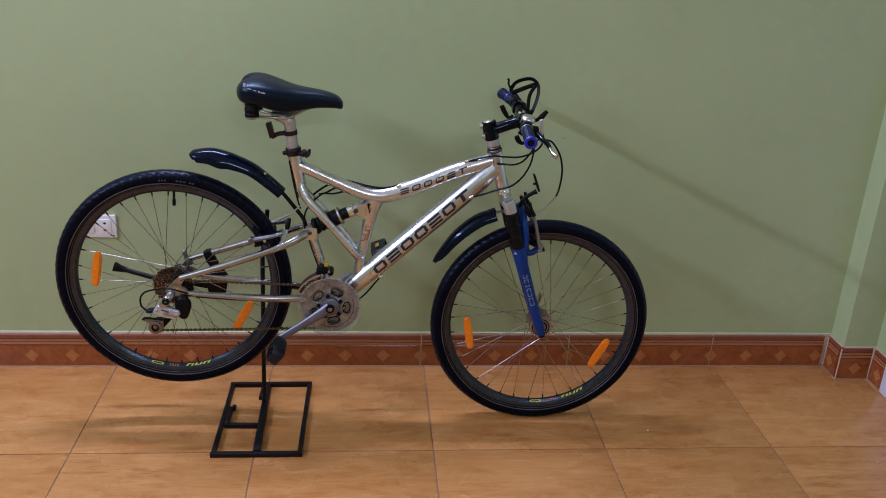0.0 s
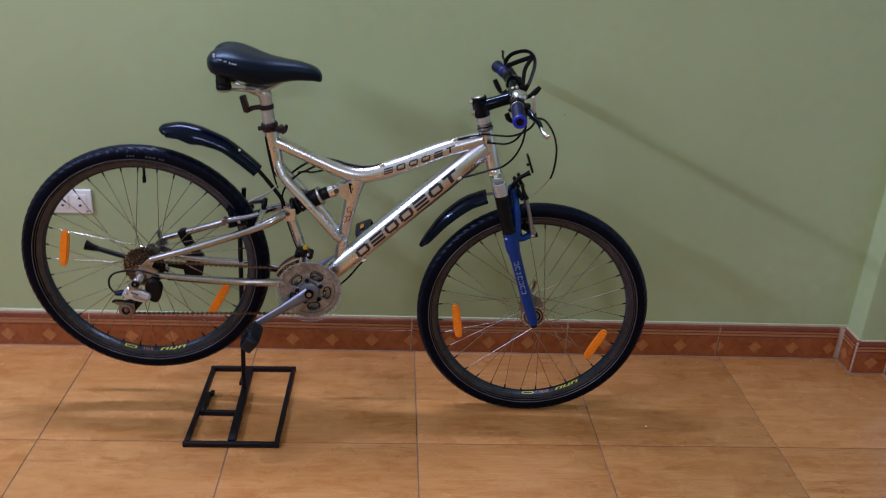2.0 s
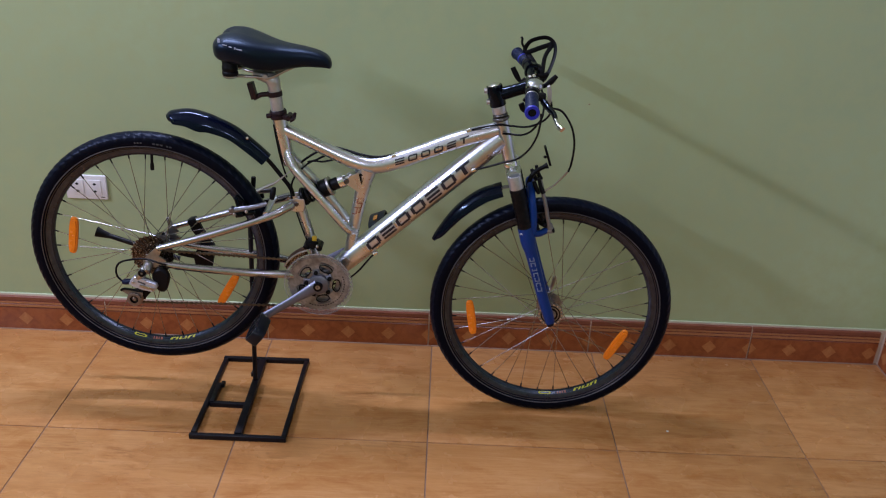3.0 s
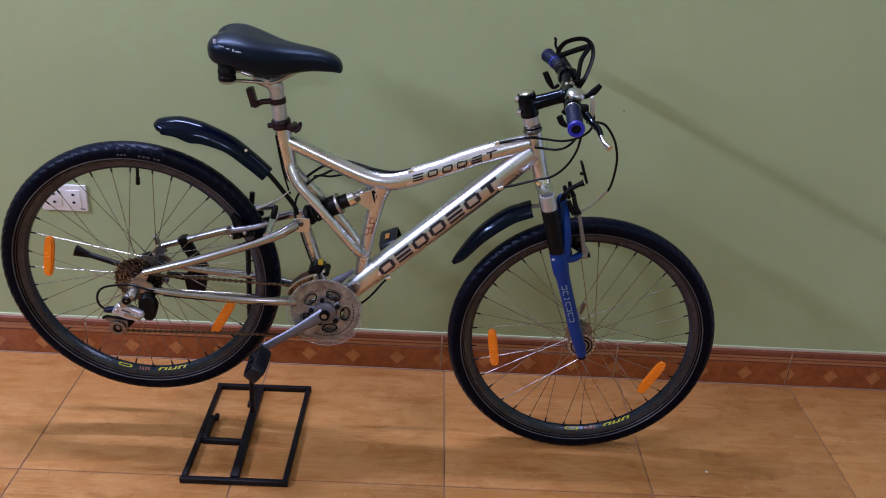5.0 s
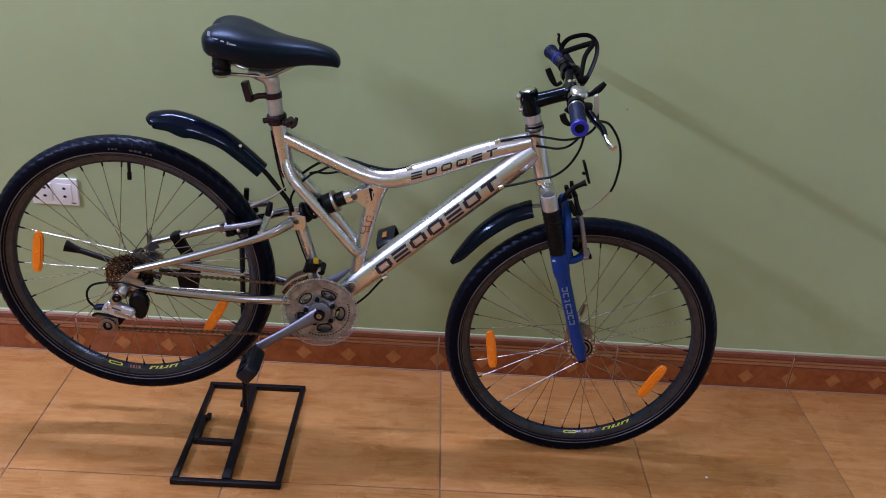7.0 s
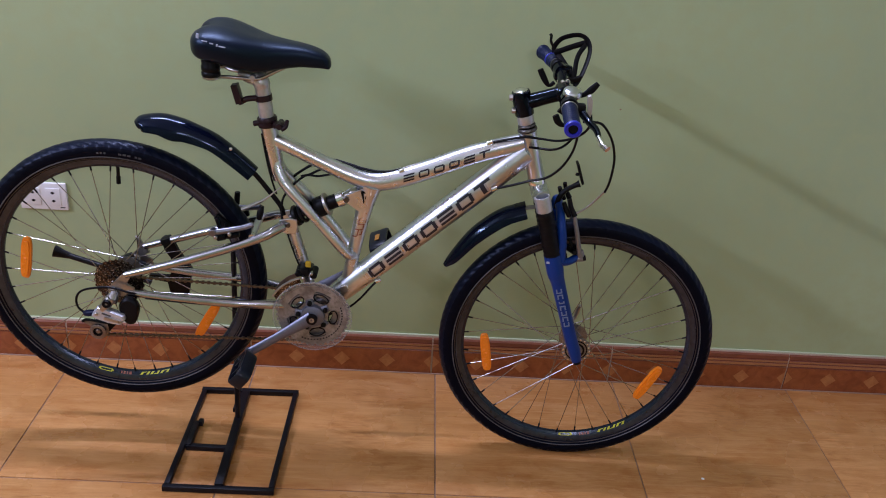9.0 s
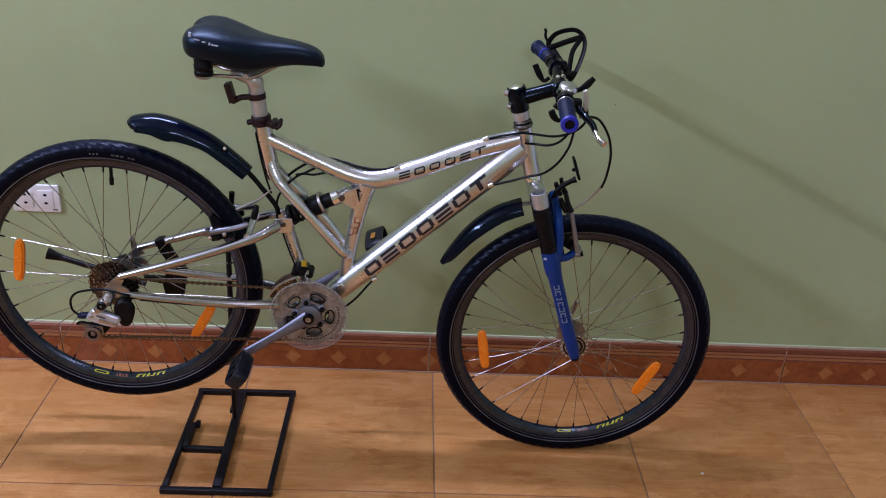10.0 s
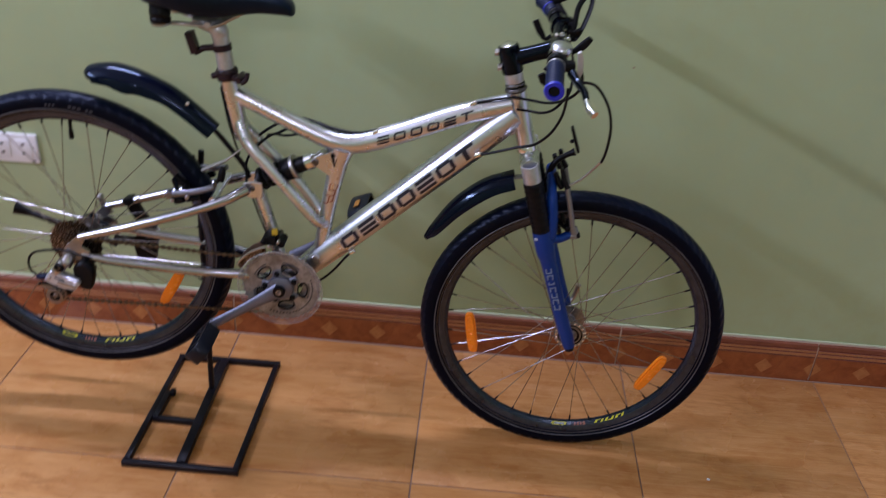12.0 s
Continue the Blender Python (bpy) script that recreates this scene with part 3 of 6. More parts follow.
def mark(g, surface, s, width, a, height, style, pen_s, pen_a, slant=0.0, slot=0):
    """A plain decal shape, leaning by slant: a hollow block with cut corners, stacked bars or a bar with a foot."""
    def leaning(q, b):
        return surface(q + slant * (b - a) / height, b)

    s1, a1, cut = s + width, a + height, pen_s * 0.6
    if style == "hollow":
        for q in ((s + cut, s1 - cut, a, a + pen_a), (s + cut, s1 - cut, a1 - pen_a, a1), (s, s + pen_s, a + pen_a * 0.6, a1 - pen_a * 0.6), (s1 - pen_s, s1, a + pen_a * 0.6, a1 - pen_a * 0.6)):
            stroke(g, leaning, *q, slot)
    elif style == "bars":
        for k in range(3):
            b = a + (height - pen_a) * k / 2
            stroke(g, leaning, s, s1, b, b + pen_a, slot)
    else:
        stroke(g, leaning, s, s1, a1 - pen_a, a1, slot)
        stroke(g, leaning, s + width * 0.34, s + width * 0.34 + pen_s * 1.3, a, a1 - pen_a, slot)


dt_dir = (DT_B - DT_A).normalized()
dt_up = Vector((-dt_dir.z, 0, dt_dir.x))


def on_down_tube(s, a):
    p = DT_A + dt_dir * s
    return p + Vector((0, -1, 0)) * math.cos(a) * 0.0278 + dt_up * math.sin(a) * 0.0292


def on_down_tube_low(s, a):
    p = DT_A + dt_dir * s
    return p + Vector((0, -1, 0)) * math.cos(a) * 0.0275 + dt_up * math.sin(a) * 0.0289


for k, style in enumerate(("hollow", "bars", "hollow", "hollow", "bars", "hollow", "foot")):
    g = Geo()
    mark(g, on_down_tube, 0.1175 + 0.0508 * k, 0.0415, -0.50 + 0.02 * k, 0.90, style, 0.0082, 0.21, 0.004)
    mark(g, on_down_tube_low, 0.1155 + 0.0508 * k, 0.0455, -0.555 + 0.02 * k, 1.01, style, 0.0122, 0.32, 0.004, 1)
    part("decal", g, [DECAL, DECAL_EDGE], body, "dark decal shape with a pale edge")
tt_a, tt_b = Vector((-0.125, 0, 0.6997)), Vector((0.078, 0, 0.7787))
tt_dir = (tt_b - tt_a).normalized()
tt_up = Vector((-tt_dir.z, 0, tt_dir.x))


def on_top_tube(s, a):
    p = tt_a + tt_dir * s - tt_up * 0.0025 * math.sin(math.pi * s / 0.22)
    return p + Vector((0, -1, 0)) * math.cos(a) * 0.0222 + tt_up * math.sin(a) * 0.0236


for k, style in enumerate(("bars", "hollow", "hollow", "hollow", "bars", "foot")):
    g = Geo()
    mark(g, on_top_tube, 0.0175 + 0.0335 * k, 0.0240, -0.20, 0.66, style, 0.0038, 0.15, 0.005)
    part("decal", g, DECAL, body, "small dark decal shape")
def on_strut(s, a):
    """s up the strut from its middle, a across its near face."""
    p = Vector((-0.1985 + 0.21 * s, 0, 0.587 + s))
    return (p.x + 0.0172 * math.sin(a), -0.0174 * math.cos(a), p.z)


g = Geo()
for s0, s1, a0, a1 in ((-0.020, -0.018, -0.7, -0.1), (-0.018, -0.004, -0.15, 0.0), (-0.005, -0.003, -0.6, 0.5), (-0.003, 0.008, 0.40, 0.55), (0.006, 0.008, -0.3, 0.45), (0.008, 0.020, -0.35, -0.2), (0.018, 0.020, -0.3, 0.6), (0.010, 0.019, 0.55, 0.7), (-0.015, -0.006, 0.35, 0.5), (-0.016, -0.014, 0.1, 0.45)):
    stroke(g, on_strut, s0 * 1.15, s1 * 1.15, a0, a1)
part("decal", g, DECAL_RED, body, "small rust-red outline decal")

# seat post, clamp and reflector bracket
post_dir = Vector((-0.010, 0, 0.078)).normalized()
part("seat_post", Geo().rod((-0.392, 0, 0.79), (-0.4035, 0, 0.892), 0.0156, sides=24), POST, bike, "chromed seat post")
clamp = Geo().lathe([(0.013, 0), (0.0198, 0), (0.0208, 0.002), (0.0208, 0.008), (0.0196, 0.009), (0.0196, 0.011), (0.0208, 0.012), (0.0208, 0.018), (0.0190, 0.021), (0.013, 0.021)], 28, 0, (-0.3930, 0, 0.803), post_dir)
clamp.rod((-0.408, -0.008, 0.812), (-0.422, -0.008, 0.809), 0.006)
clamp.box((-0.368, -0.016, 0.812), (0.024, 0.020, 0.013), 0, 0.004)
clamp.rod((-0.366, -0.032, 0.812), (-0.366, 0.004, 0.812), 0.0068)
clamp.tube([(-0.362, -0.028, 0.806), (-0.353, -0.026, 0.812), (-0.351, -0.016, 0.822)], [0.0050, 0.0046, 0.0040], 0, 10)
part("seat_clamp", clamp, MAROON, bike, "dark maroon quick-release seat clamp")
g = Geo().lathe([(0.0125, 0), (0.0178, 0), (0.0178, 0.012), (0.0125, 0.012)], 24, 0, (-0.400, 0, 0.858), post_dir)
g.tube([(-0.412, -0.008, 0.864), (-0.432, -0.010, 0.862), (-0.445, -0.010, 0.855), (-0.450, -0.010, 0.853)], 0.006, 0, 10)
g.box((-0.452, -0.010, 0.872), (0.014, 0.022, 0.040), 0, 0.002, Matrix.Rotation(radians(-14), 3, "Y"))
part("reflector_bracket", g, MAROON, bike, "dark bracket without its reflector")

# saddle
SADDLE_ROWS = [(-0.533, 0.026, 0.984, 0.020), (-0.529, 0.052, 0.995, 0.040), (-0.518, 0.076, 1.006, 0.058), (-0.498, 0.088, 1.013, 0.068), (-0.470, 0.089, 1.012, 0.072),
               (-0.440, 0.082, 1.004, 0.074), (-0.412, 0.069, 0.995, 0.071), (-0.385, 0.054, 0.988, 0.063), (-0.355, 0.042, 0.983, 0.053), (-0.325, 0.034, 0.979, 0.045),
               (-0.298, 0.029, 0.973, 0.039), (-0.278, 0.024, 0.965, 0.032), (-0.267, 0.016, 0.955, 0.024), (-0.263, 0.005, 0.946, 0.011)]
rings = []
for x, w, top, h in along(SADDLE_ROWS, 3):
    ring = []
    for q in range(28):
        a = 2 * math.pi * q / 28
        c, s = math.cos(a), math.sin(a)
        y = w * math.copysign(abs(c) ** 0.75, c)
        dip = 0.003 * math.exp(-(y / 0.018) ** 2) * (1 if x < -0.40 else 0.2) if s > 0 else 0
        z = top - h * 0.42 + (h * 0.42 * abs(s) ** 0.8 if s > 0 else -h * 0.58 * abs(s) ** 0.45) - dip
        tail = max(0.0, min(1.0, (-0.475 - x) / 0.055)) ** 1.5
        notch = tail * math.exp(-(y / 0.020) ** 2)
        ring.append((x + 0.020 * notch, y, z - (0.010 * notch if s > 0 else 0.0) + (0.006 * tail * tail if s < -0.2 else 0.0)))
    rings.append(ring)
saddle = part("saddle", Geo().rings(rings), SADDLE, bike, "dark blue-black padded vinyl saddle")
for y in (-0.045, 0.045):
    spring = Geo().lathe([(0, 0), (0.017, 0), (0.0185, 0.003), (0.0185, 0.009), (0.017, 0.011), (0.0185, 0.014), (0.0185, 0.022), (0.017, 0.025), (0.020, 0.05), (0, 0.05)], 24, 0, (-0.494, y, 0.915), (0, 0, 1))
    part("elastomer", spring, BLACK_MATT, saddle)
    part("spring_cup", Geo().lathe([(0, 0), (0.013, 0), (0.0178, 0.003), (0.0178, 0.006), (0, 0.006)], 24, 0, (-0.494, y, 0.9095), (0, 0, 1)), STEEL, saddle)
    part("rail", Geo().tube([(-0.494, y, 0.914), (-0.47, y * 0.6, 0.910), (-0.44, y * 0.48, 0.908), (-0.405, y * 0.45, 0.908), (-0.37, y * 0.4, 0.925), (-0.33, y * 0.3, 0.945)], 0.0036, 0, 10), STEEL, saddle)
g = Geo().tube([(-0.4025, 0, 0.884), (-0.405, 0, 0.895), (-0.414, 0, 0.903), (-0.432, 0, 0.907), (-0.450, 0, 0.911)], [0.0158, 0.0178, 0.0165, 0.0135, 0.0090], 0, 18, 6)
g.rod((-0.418, -0.024, 0.909), (-0.418, 0.024, 0.909), 0.0065)
part("seat_clamp_head", g, POST, saddle, "steel clamp head under the saddle")
g = Geo()
for i, (dx, w, h) in enumerate(((0.0, 0.006, 0.009), (0.011, 0.011, 0.0022), (0.024, 0.007, 0.0022), (0.034, 0.003, 0.005), (0.043, 0.013, 0.0022))):
    x = -0.507 + dx
    y = -0.0895 + 0.0009 * max(0, i - 2)
    g.box((x + (0.003 if i == 0 else 0.004), y, 0.998 - 0.30 * dx + (0.006 if i == 0 else 0.0)), (w, 0.0016, h), 0, 0.0004, Matrix.Rotation(radians(8), 3, "Y") @ Matrix.Rotation(radians(-18 if i == 0 else -3), 3, "Z"))
part("print", g, PALE, saddle, "worn pale print too small to read")

# rear swingarm
arm = part("swingarm", Geo().rod((-0.300, -0.036, 0.375), (-0.300, 0.036, 0.375), 0.0205, sides=24), ALU, bike, "polished aluminium rear swingarm")
part("upright", Geo().tube([(-0.350, 0, 0.586), (-0.344, 0, 0.562), (-0.322, 0, 0.480), (-0.304, 0, 0.392)], [0.0145, 0.0128, 0.0122, 0.013], 0, 18, 6, 1.3), ALU, arm)
part("pivot_link", Geo().tube([(-0.300, 0, 0.382), (-0.265, 0, 0.405), (-0.228, 0, 0.440)], [0.017, 0.013, 0.014], 0, 16, 5, 1.6), DARK_STEEL, arm)
part("pivot_bolt", Geo().rod((-0.230, -0.028, 0.436), (-0.230, 0.028, 0.436), 0.010), STEEL, arm)
for side in (-1, 1):
    part("seatstay", Geo().tube([(-0.700, side * 0.069, 0.470), (-0.581, side * 0.069, 0.508), (-0.464, side * 0.062, 0.548), (-0.404, side * 0.054, 0.571), (-0.380, side * 0.044, 0.582), (-0.364, side * 0.030, 0.588)],
                                  [0.0080, 0.0094, 0.0098, 0.0102, 0.0108, 0.0115], 0, 16), DARKENED_ALU, arm)
    drop = 0.009 if side < 0 else 0.018
    part("chainstay", Geo().tube([(-0.700, side * 0.069, 0.432 - drop * 0.6), (-0.60, side * 0.069, 0.4265 - drop), (-0.47, side * 0.064, 0.418 - drop), (-0.385, side * 0.048, 0.410 - drop), (-0.315, side * 0.026, 0.385)],
                                   [0.0080, 0.0097, 0.0104, 0.011, 0.0115], 0, 16), DARKENED_ALU, arm)
    outline = [(-0.742, 0.432), (-0.733, 0.446), (-0.70, 0.478), (-0.685, 0.482), (-0.692, 0.462), (-0.700, 0.448), (-0.684, 0.438), (-0.682, 0.424), (-0.700, 0.418), (-0.728, 0.414)]
    part("dropout", Geo().plate(outline, side * 0.069, 0.006), STEEL, arm)
    part("shock_plate", Geo().plate([(-0.371, 0.599), (-0.352, 0.604), (-0.334, 0.602), (-0.332, 0.586), (-0.335, 0.570), (-0.354, 0.567), (-0.371, 0.571), (-0.374, 0.585)], side * 0.0235, 0.006), ALU, arm)
    part("bolt", Geo().rod((-0.353, side * 0.024, 0.589), (-0.353, side * 0.0295, 0.589), 0.0058), DARK_STEEL, arm)
part("stay_bridge", Geo().tube([(-0.425, -0.058, 0.570), (-0.425, 0, 0.574), (-0.425, 0.058, 0.570)], 0.008, 0, 12), ALU, arm)

# shock absorber
sa, sb = Vector((-0.352, 0, 0.594)), Vector((-0.205, 0, 0.664))
sd = (sb - sa).normalized()
shock = part("shock_absorber", Geo().rod(sa, sa + sd * 0.12, 0.0085), DARK_STEEL, bike, "black coil shock absorber with a silver collar")
coil = [sa + sd * (0.012 + 0.062 * k / 60) + Vector((0, math.cos(k * 0.52) * 0.0185, 0)) + Vector((-sd.z, 0, sd.x)) * math.sin(k * 0.52) * 0.0185 for k in range(61)]
part("coil_spring", Geo().tube(coil, 0.0042, 0, 8, 1), BLACK_MATT, shock)
part("bumper", Geo().rod(sa + sd * 0.010, sa + sd * 0.022, 0.0235, sides=24, bevel=0.004), BLACK_MATT, shock)
part("sleeve", Geo().rod(sa + sd * 0.062, sa + sd * 0.088, 0.0225, sides=24, bevel=0.003), BLACK_MATT, shock)
part("preload_ring", Geo().rod(sa + sd * 0.086, sa + sd * 0.093, 0.025, sides=28), STEEL, shock)
part("damper_body", Geo().rod(sa + sd * 0.092, sa + sd * 0.118, 0.0155, sides=22), BLACK_MATT, shock)
part("collar", Geo().rod(sa + sd * 0.114, sa + sd * 0.132, 0.0175, sides=24, bevel=0.002), CHROME, shock)
g = Geo().rod(sa + sd * 0.130, sa + sd * 0.150, 0.009)
g.rod(sb - sd * 0.010 + Vector((0, -0.012, 0)), sb - sd * 0.010 + Vector((0, 0.012, 0)), 0.011)
part("eyelet", g, STEEL, shock)

# mudguards
guard = Geo().arch([(-0.668, 0, 0.801), (-0.655, 0, 0.811), (-0.613, 0, 0.817), (-0.575, 0, 0.810), (-0.545, 0, 0.799), (-0.498, 0, 0.776), (-0.452, 0, 0.739), (-0.418, 0, 0.707)],
                   [0.020, 0.029, 0.033, 0.034, 0.030, 0.0285, 0.0275, 0.026], [0.018, 0.027, 0.036, 0.041, 0.035, 0.029, 0.027, 0.025], 0.0022)
mud = part("mudguard", guard, GUARD, bike, "glossy black plastic rear mudguard")
g = Geo().tube([(-0.440, 0, 0.706), (-0.422, 0, 0.690), (-0.396, 0, 0.656), (-0.372, 0, 0.622), (-0.366, 0, 0.600)], 0.0056, 0, 10, 6, 0.5)
part("stay", g, BLACK_MATT, mud)
part("rivet", Geo().rod((-0.470, -0.018, 0.752), (-0.468, -0.024, 0.757), 0.0036), CHROME, mud, "chrome rivet")
part("stay_clip", Geo().box((-0.445, 0, 0.712), (0.036, 0.03, 0.008), 0, 0.002, Matrix.Rotation(radians(43), 3, "Y")), BLACK_MATT, mud)
guard = Geo().arch([(-0.010, 0, 0.500), (0.002, 0, 0.525), (0.037, 0, 0.579), (0.074, 0, 0.617), (0.113, 0, 0.644), (0.157, 0, 0.659)],
                   [0.010, 0.022, 0.027, 0.029, 0.029, 0.027], [0.008, 0.018, 0.026, 0.029, 0.029, 0.027], 0.0022)
fmud = part("mudguard", guard, GUARD, bike, "glossy black plastic front mudguard")
g = Geo().box((0.174, -0.004, 0.652), (0.040, 0.016, 0.0035), 0, 0.001, Matrix.Rotation(radians(-10), 3, "Y"))
part("mount", g, STRAP_GREY, fmud, "grey steel strip")
part("clip", Geo().box((0.148, 0.0, 0.652), (0.026, 0.020, 0.008), 0, 0.002, Matrix.Rotation(radians(-20), 3, "Y")), BLACK_MATT, fmud)

# ---- wheels ----


def tyre_geo():
    """A tyre with eighty chevron blocks a side, staggered about a centre rib."""
    g = Geo()
    segments, angles = 640, np.linspace(-152, 152, 27)
    k = len(angles)
    for i in range(segments):
        a = 2 * math.pi * i / segments
        for q in angles:
            t, lift = radians(q), 0.0
            if 9 < abs(q) < 62:
                u = (i / 8 + abs(q) / 55 + (0.5 if q > 0 else 0.0)) % 1
                lift = 0.0006 if u < 0.72 else -0.0009
            r, y = 0.2992 + (0.0225 + lift) * math.cos(t), (0.0222 + lift) * math.sin(t)
            g.v.append((r * math.cos(a), y, r * math.sin(a)))
    for q in range(k):
        w, slot = (q + 1) % k, 1 if abs(angles[q]) < 62 else 0
        for i in range(segments):
            n = (i + 1) % segments
            g.f.append((i * k + q, n * k + q, n * k + w, i * k + w))
            g.s.append(slot)
            g.flat.append(False)
    return g


TYRE = tyre_geo().mesh("tyre", [RUBBER, TREAD])
RIM_PROFILE = [(0.2845, -0.0125), (0.2835, -0.0135), (0.2810, -0.0138), (0.2690, -0.0086), (0.2672, -0.0074), (0.2630, -0.0045), (0.2618, 0.0), (0.2630, 0.0045), (0.2672, 0.0074), (0.2690, 0.0086), (0.2810, 0.0138), (0.2835, 0.0135), (0.2845, 0.0125), (0.279, 0.010), (0.279, -0.010)]


def rim_geo():
    g = Geo()
    seg, k = 128, len(RIM_PROFILE)
    for i in range(seg):
        a = 2 * math.pi * i / seg
        g.v += [(r * math.cos(a), y, r * math.sin(a)) for r, y in RIM_PROFILE]
    for i in range(seg):
        j = (i + 1) % seg
        for q in range(k):
            w = (q + 1) % k
            g.f.append((i * k + q, j * k + q, j * k + w, i * k + w))
            g.s.append(1 if q in (2, 9) else 0)
            g.flat.append(False)
    return g


RIM = rim_geo().mesh("rim", [RIM_DARK, BRAKE_TRACK])


def ring_mesh(name, r, y, w, material):
    g = Geo().lathe([(r - w, y), (r - w * 0.6, y - 0.0008), (r + w * 0.6, y - 0.0008), (r + w, y)], 120, 0, (0, 0, 0), (0, 1, 0))
    return g.mesh(name, [material])


STRIPE_MESH = ring_mesh("side_stripe", 0.2895, -0.0206, 0.0014, STRIPE)
BEAD_MESH = ring_mesh("bead_line", 0.2848, -0.0165, 0.0014, BEAD_BROWN)


def spoke_mesh(hub_r, y, lead):
    """A laced spoke from the hub flange at height y to the rim at angle 0."""
    a = radians(lead)
    p, q = Vector((hub_r * math.cos(a), y, hub_r * math.sin(a))), Vector((0.2625, y * 0.1, 0))
    d = (q - p).normalized()
    g = Geo().rod(p, q, 0.00095, 0, 6, 0.0002)
    g.rod(q - d * 0.011, q + d * 0.001, 0.0021, 1, 6, 0.0004)
    return g.mesh("spoke", [SPOKE_STEEL, BLACK_MATT])


def rim_patch(g, a0, a1, r0, r1, slot=0, lean=0.0):
    """A thin print on the rim's near wall between two angles (degrees) and two radii."""
    rows = []
    r0, r1 = 0.2629 + (r0 - 0.2636) * 0.74, 0.2629 + (r1 - 0.2636) * 0.74
    for r in np.linspace(r0, r1, 3):
        y = float(np.interp(r, (0.2630, 0.2672, 0.2690, 0.2810), (-0.0045, -0.0074, -0.0086, -0.0138))) - 0.0007
        shift = lean * (r1 - r) / (r1 - r0)
        rows.append([(r * math.cos(radians(t + shift)), y, r * math.sin(radians(t + shift))) for t in np.linspace(a0, a1, 5)])
    g.put([p for row in rows for p in row], [(5 * i + j, 5 * i + j + 1, 5 * i + j + 6, 5 * i + j + 5) for i in range(2) for j in range(4)], slot)


def rim_prints(rim, a):
    """The rim's prints from angle a on: a yellow ring, dark and rust bars, slanted yellow shapes."""
    g = Geo()
    for q in ((a + 0.6, a + 6.8, 0.2636, 0.2654), (a + 0.6, a + 6.8, 0.2700, 0.2718), (a, a + 1.1, 0.2654, 0.2700), (a + 6.3, a + 7.4, 0.2654, 0.2700)):
        rim_patch(g, *q)
    part("decal", g, YELLOW, rim, "yellow ring-shaped print")
    for b, wide, m in ((9.9, 0.9, DECAL), (11.2, 0.7, DECAL_RED), (12.5, 1.0, DECAL_RED), (14.1, 0.7, DECAL_RED), (15.4, 1.2, DECAL_RED)):
        g = Geo()
        rim_patch(g, a + b, a + b + wide, 0.2645, 0.2722)
        part("decal", g, m, rim, "small dark print" if m is DECAL else "small rust-red print")
    for b in (20.8, 26.0, 31.2):
        g = Geo()
        for q in ((b, b + 1.3, 0.2640, 0.2715), (b + 3.1, b + 4.3, 0.2640, 0.2715), (b + 1.3, b + 3.1, 0.2640, 0.2660) if b != 26.0 else (b + 1.3, b + 3.1, 0.2695, 0.2715)):
            rim_patch(g, a + q[0], a + q[1], q[2], q[3], 0, 1.2)
        part("decal", g, YELLOW, rim, "slanted yellow print")


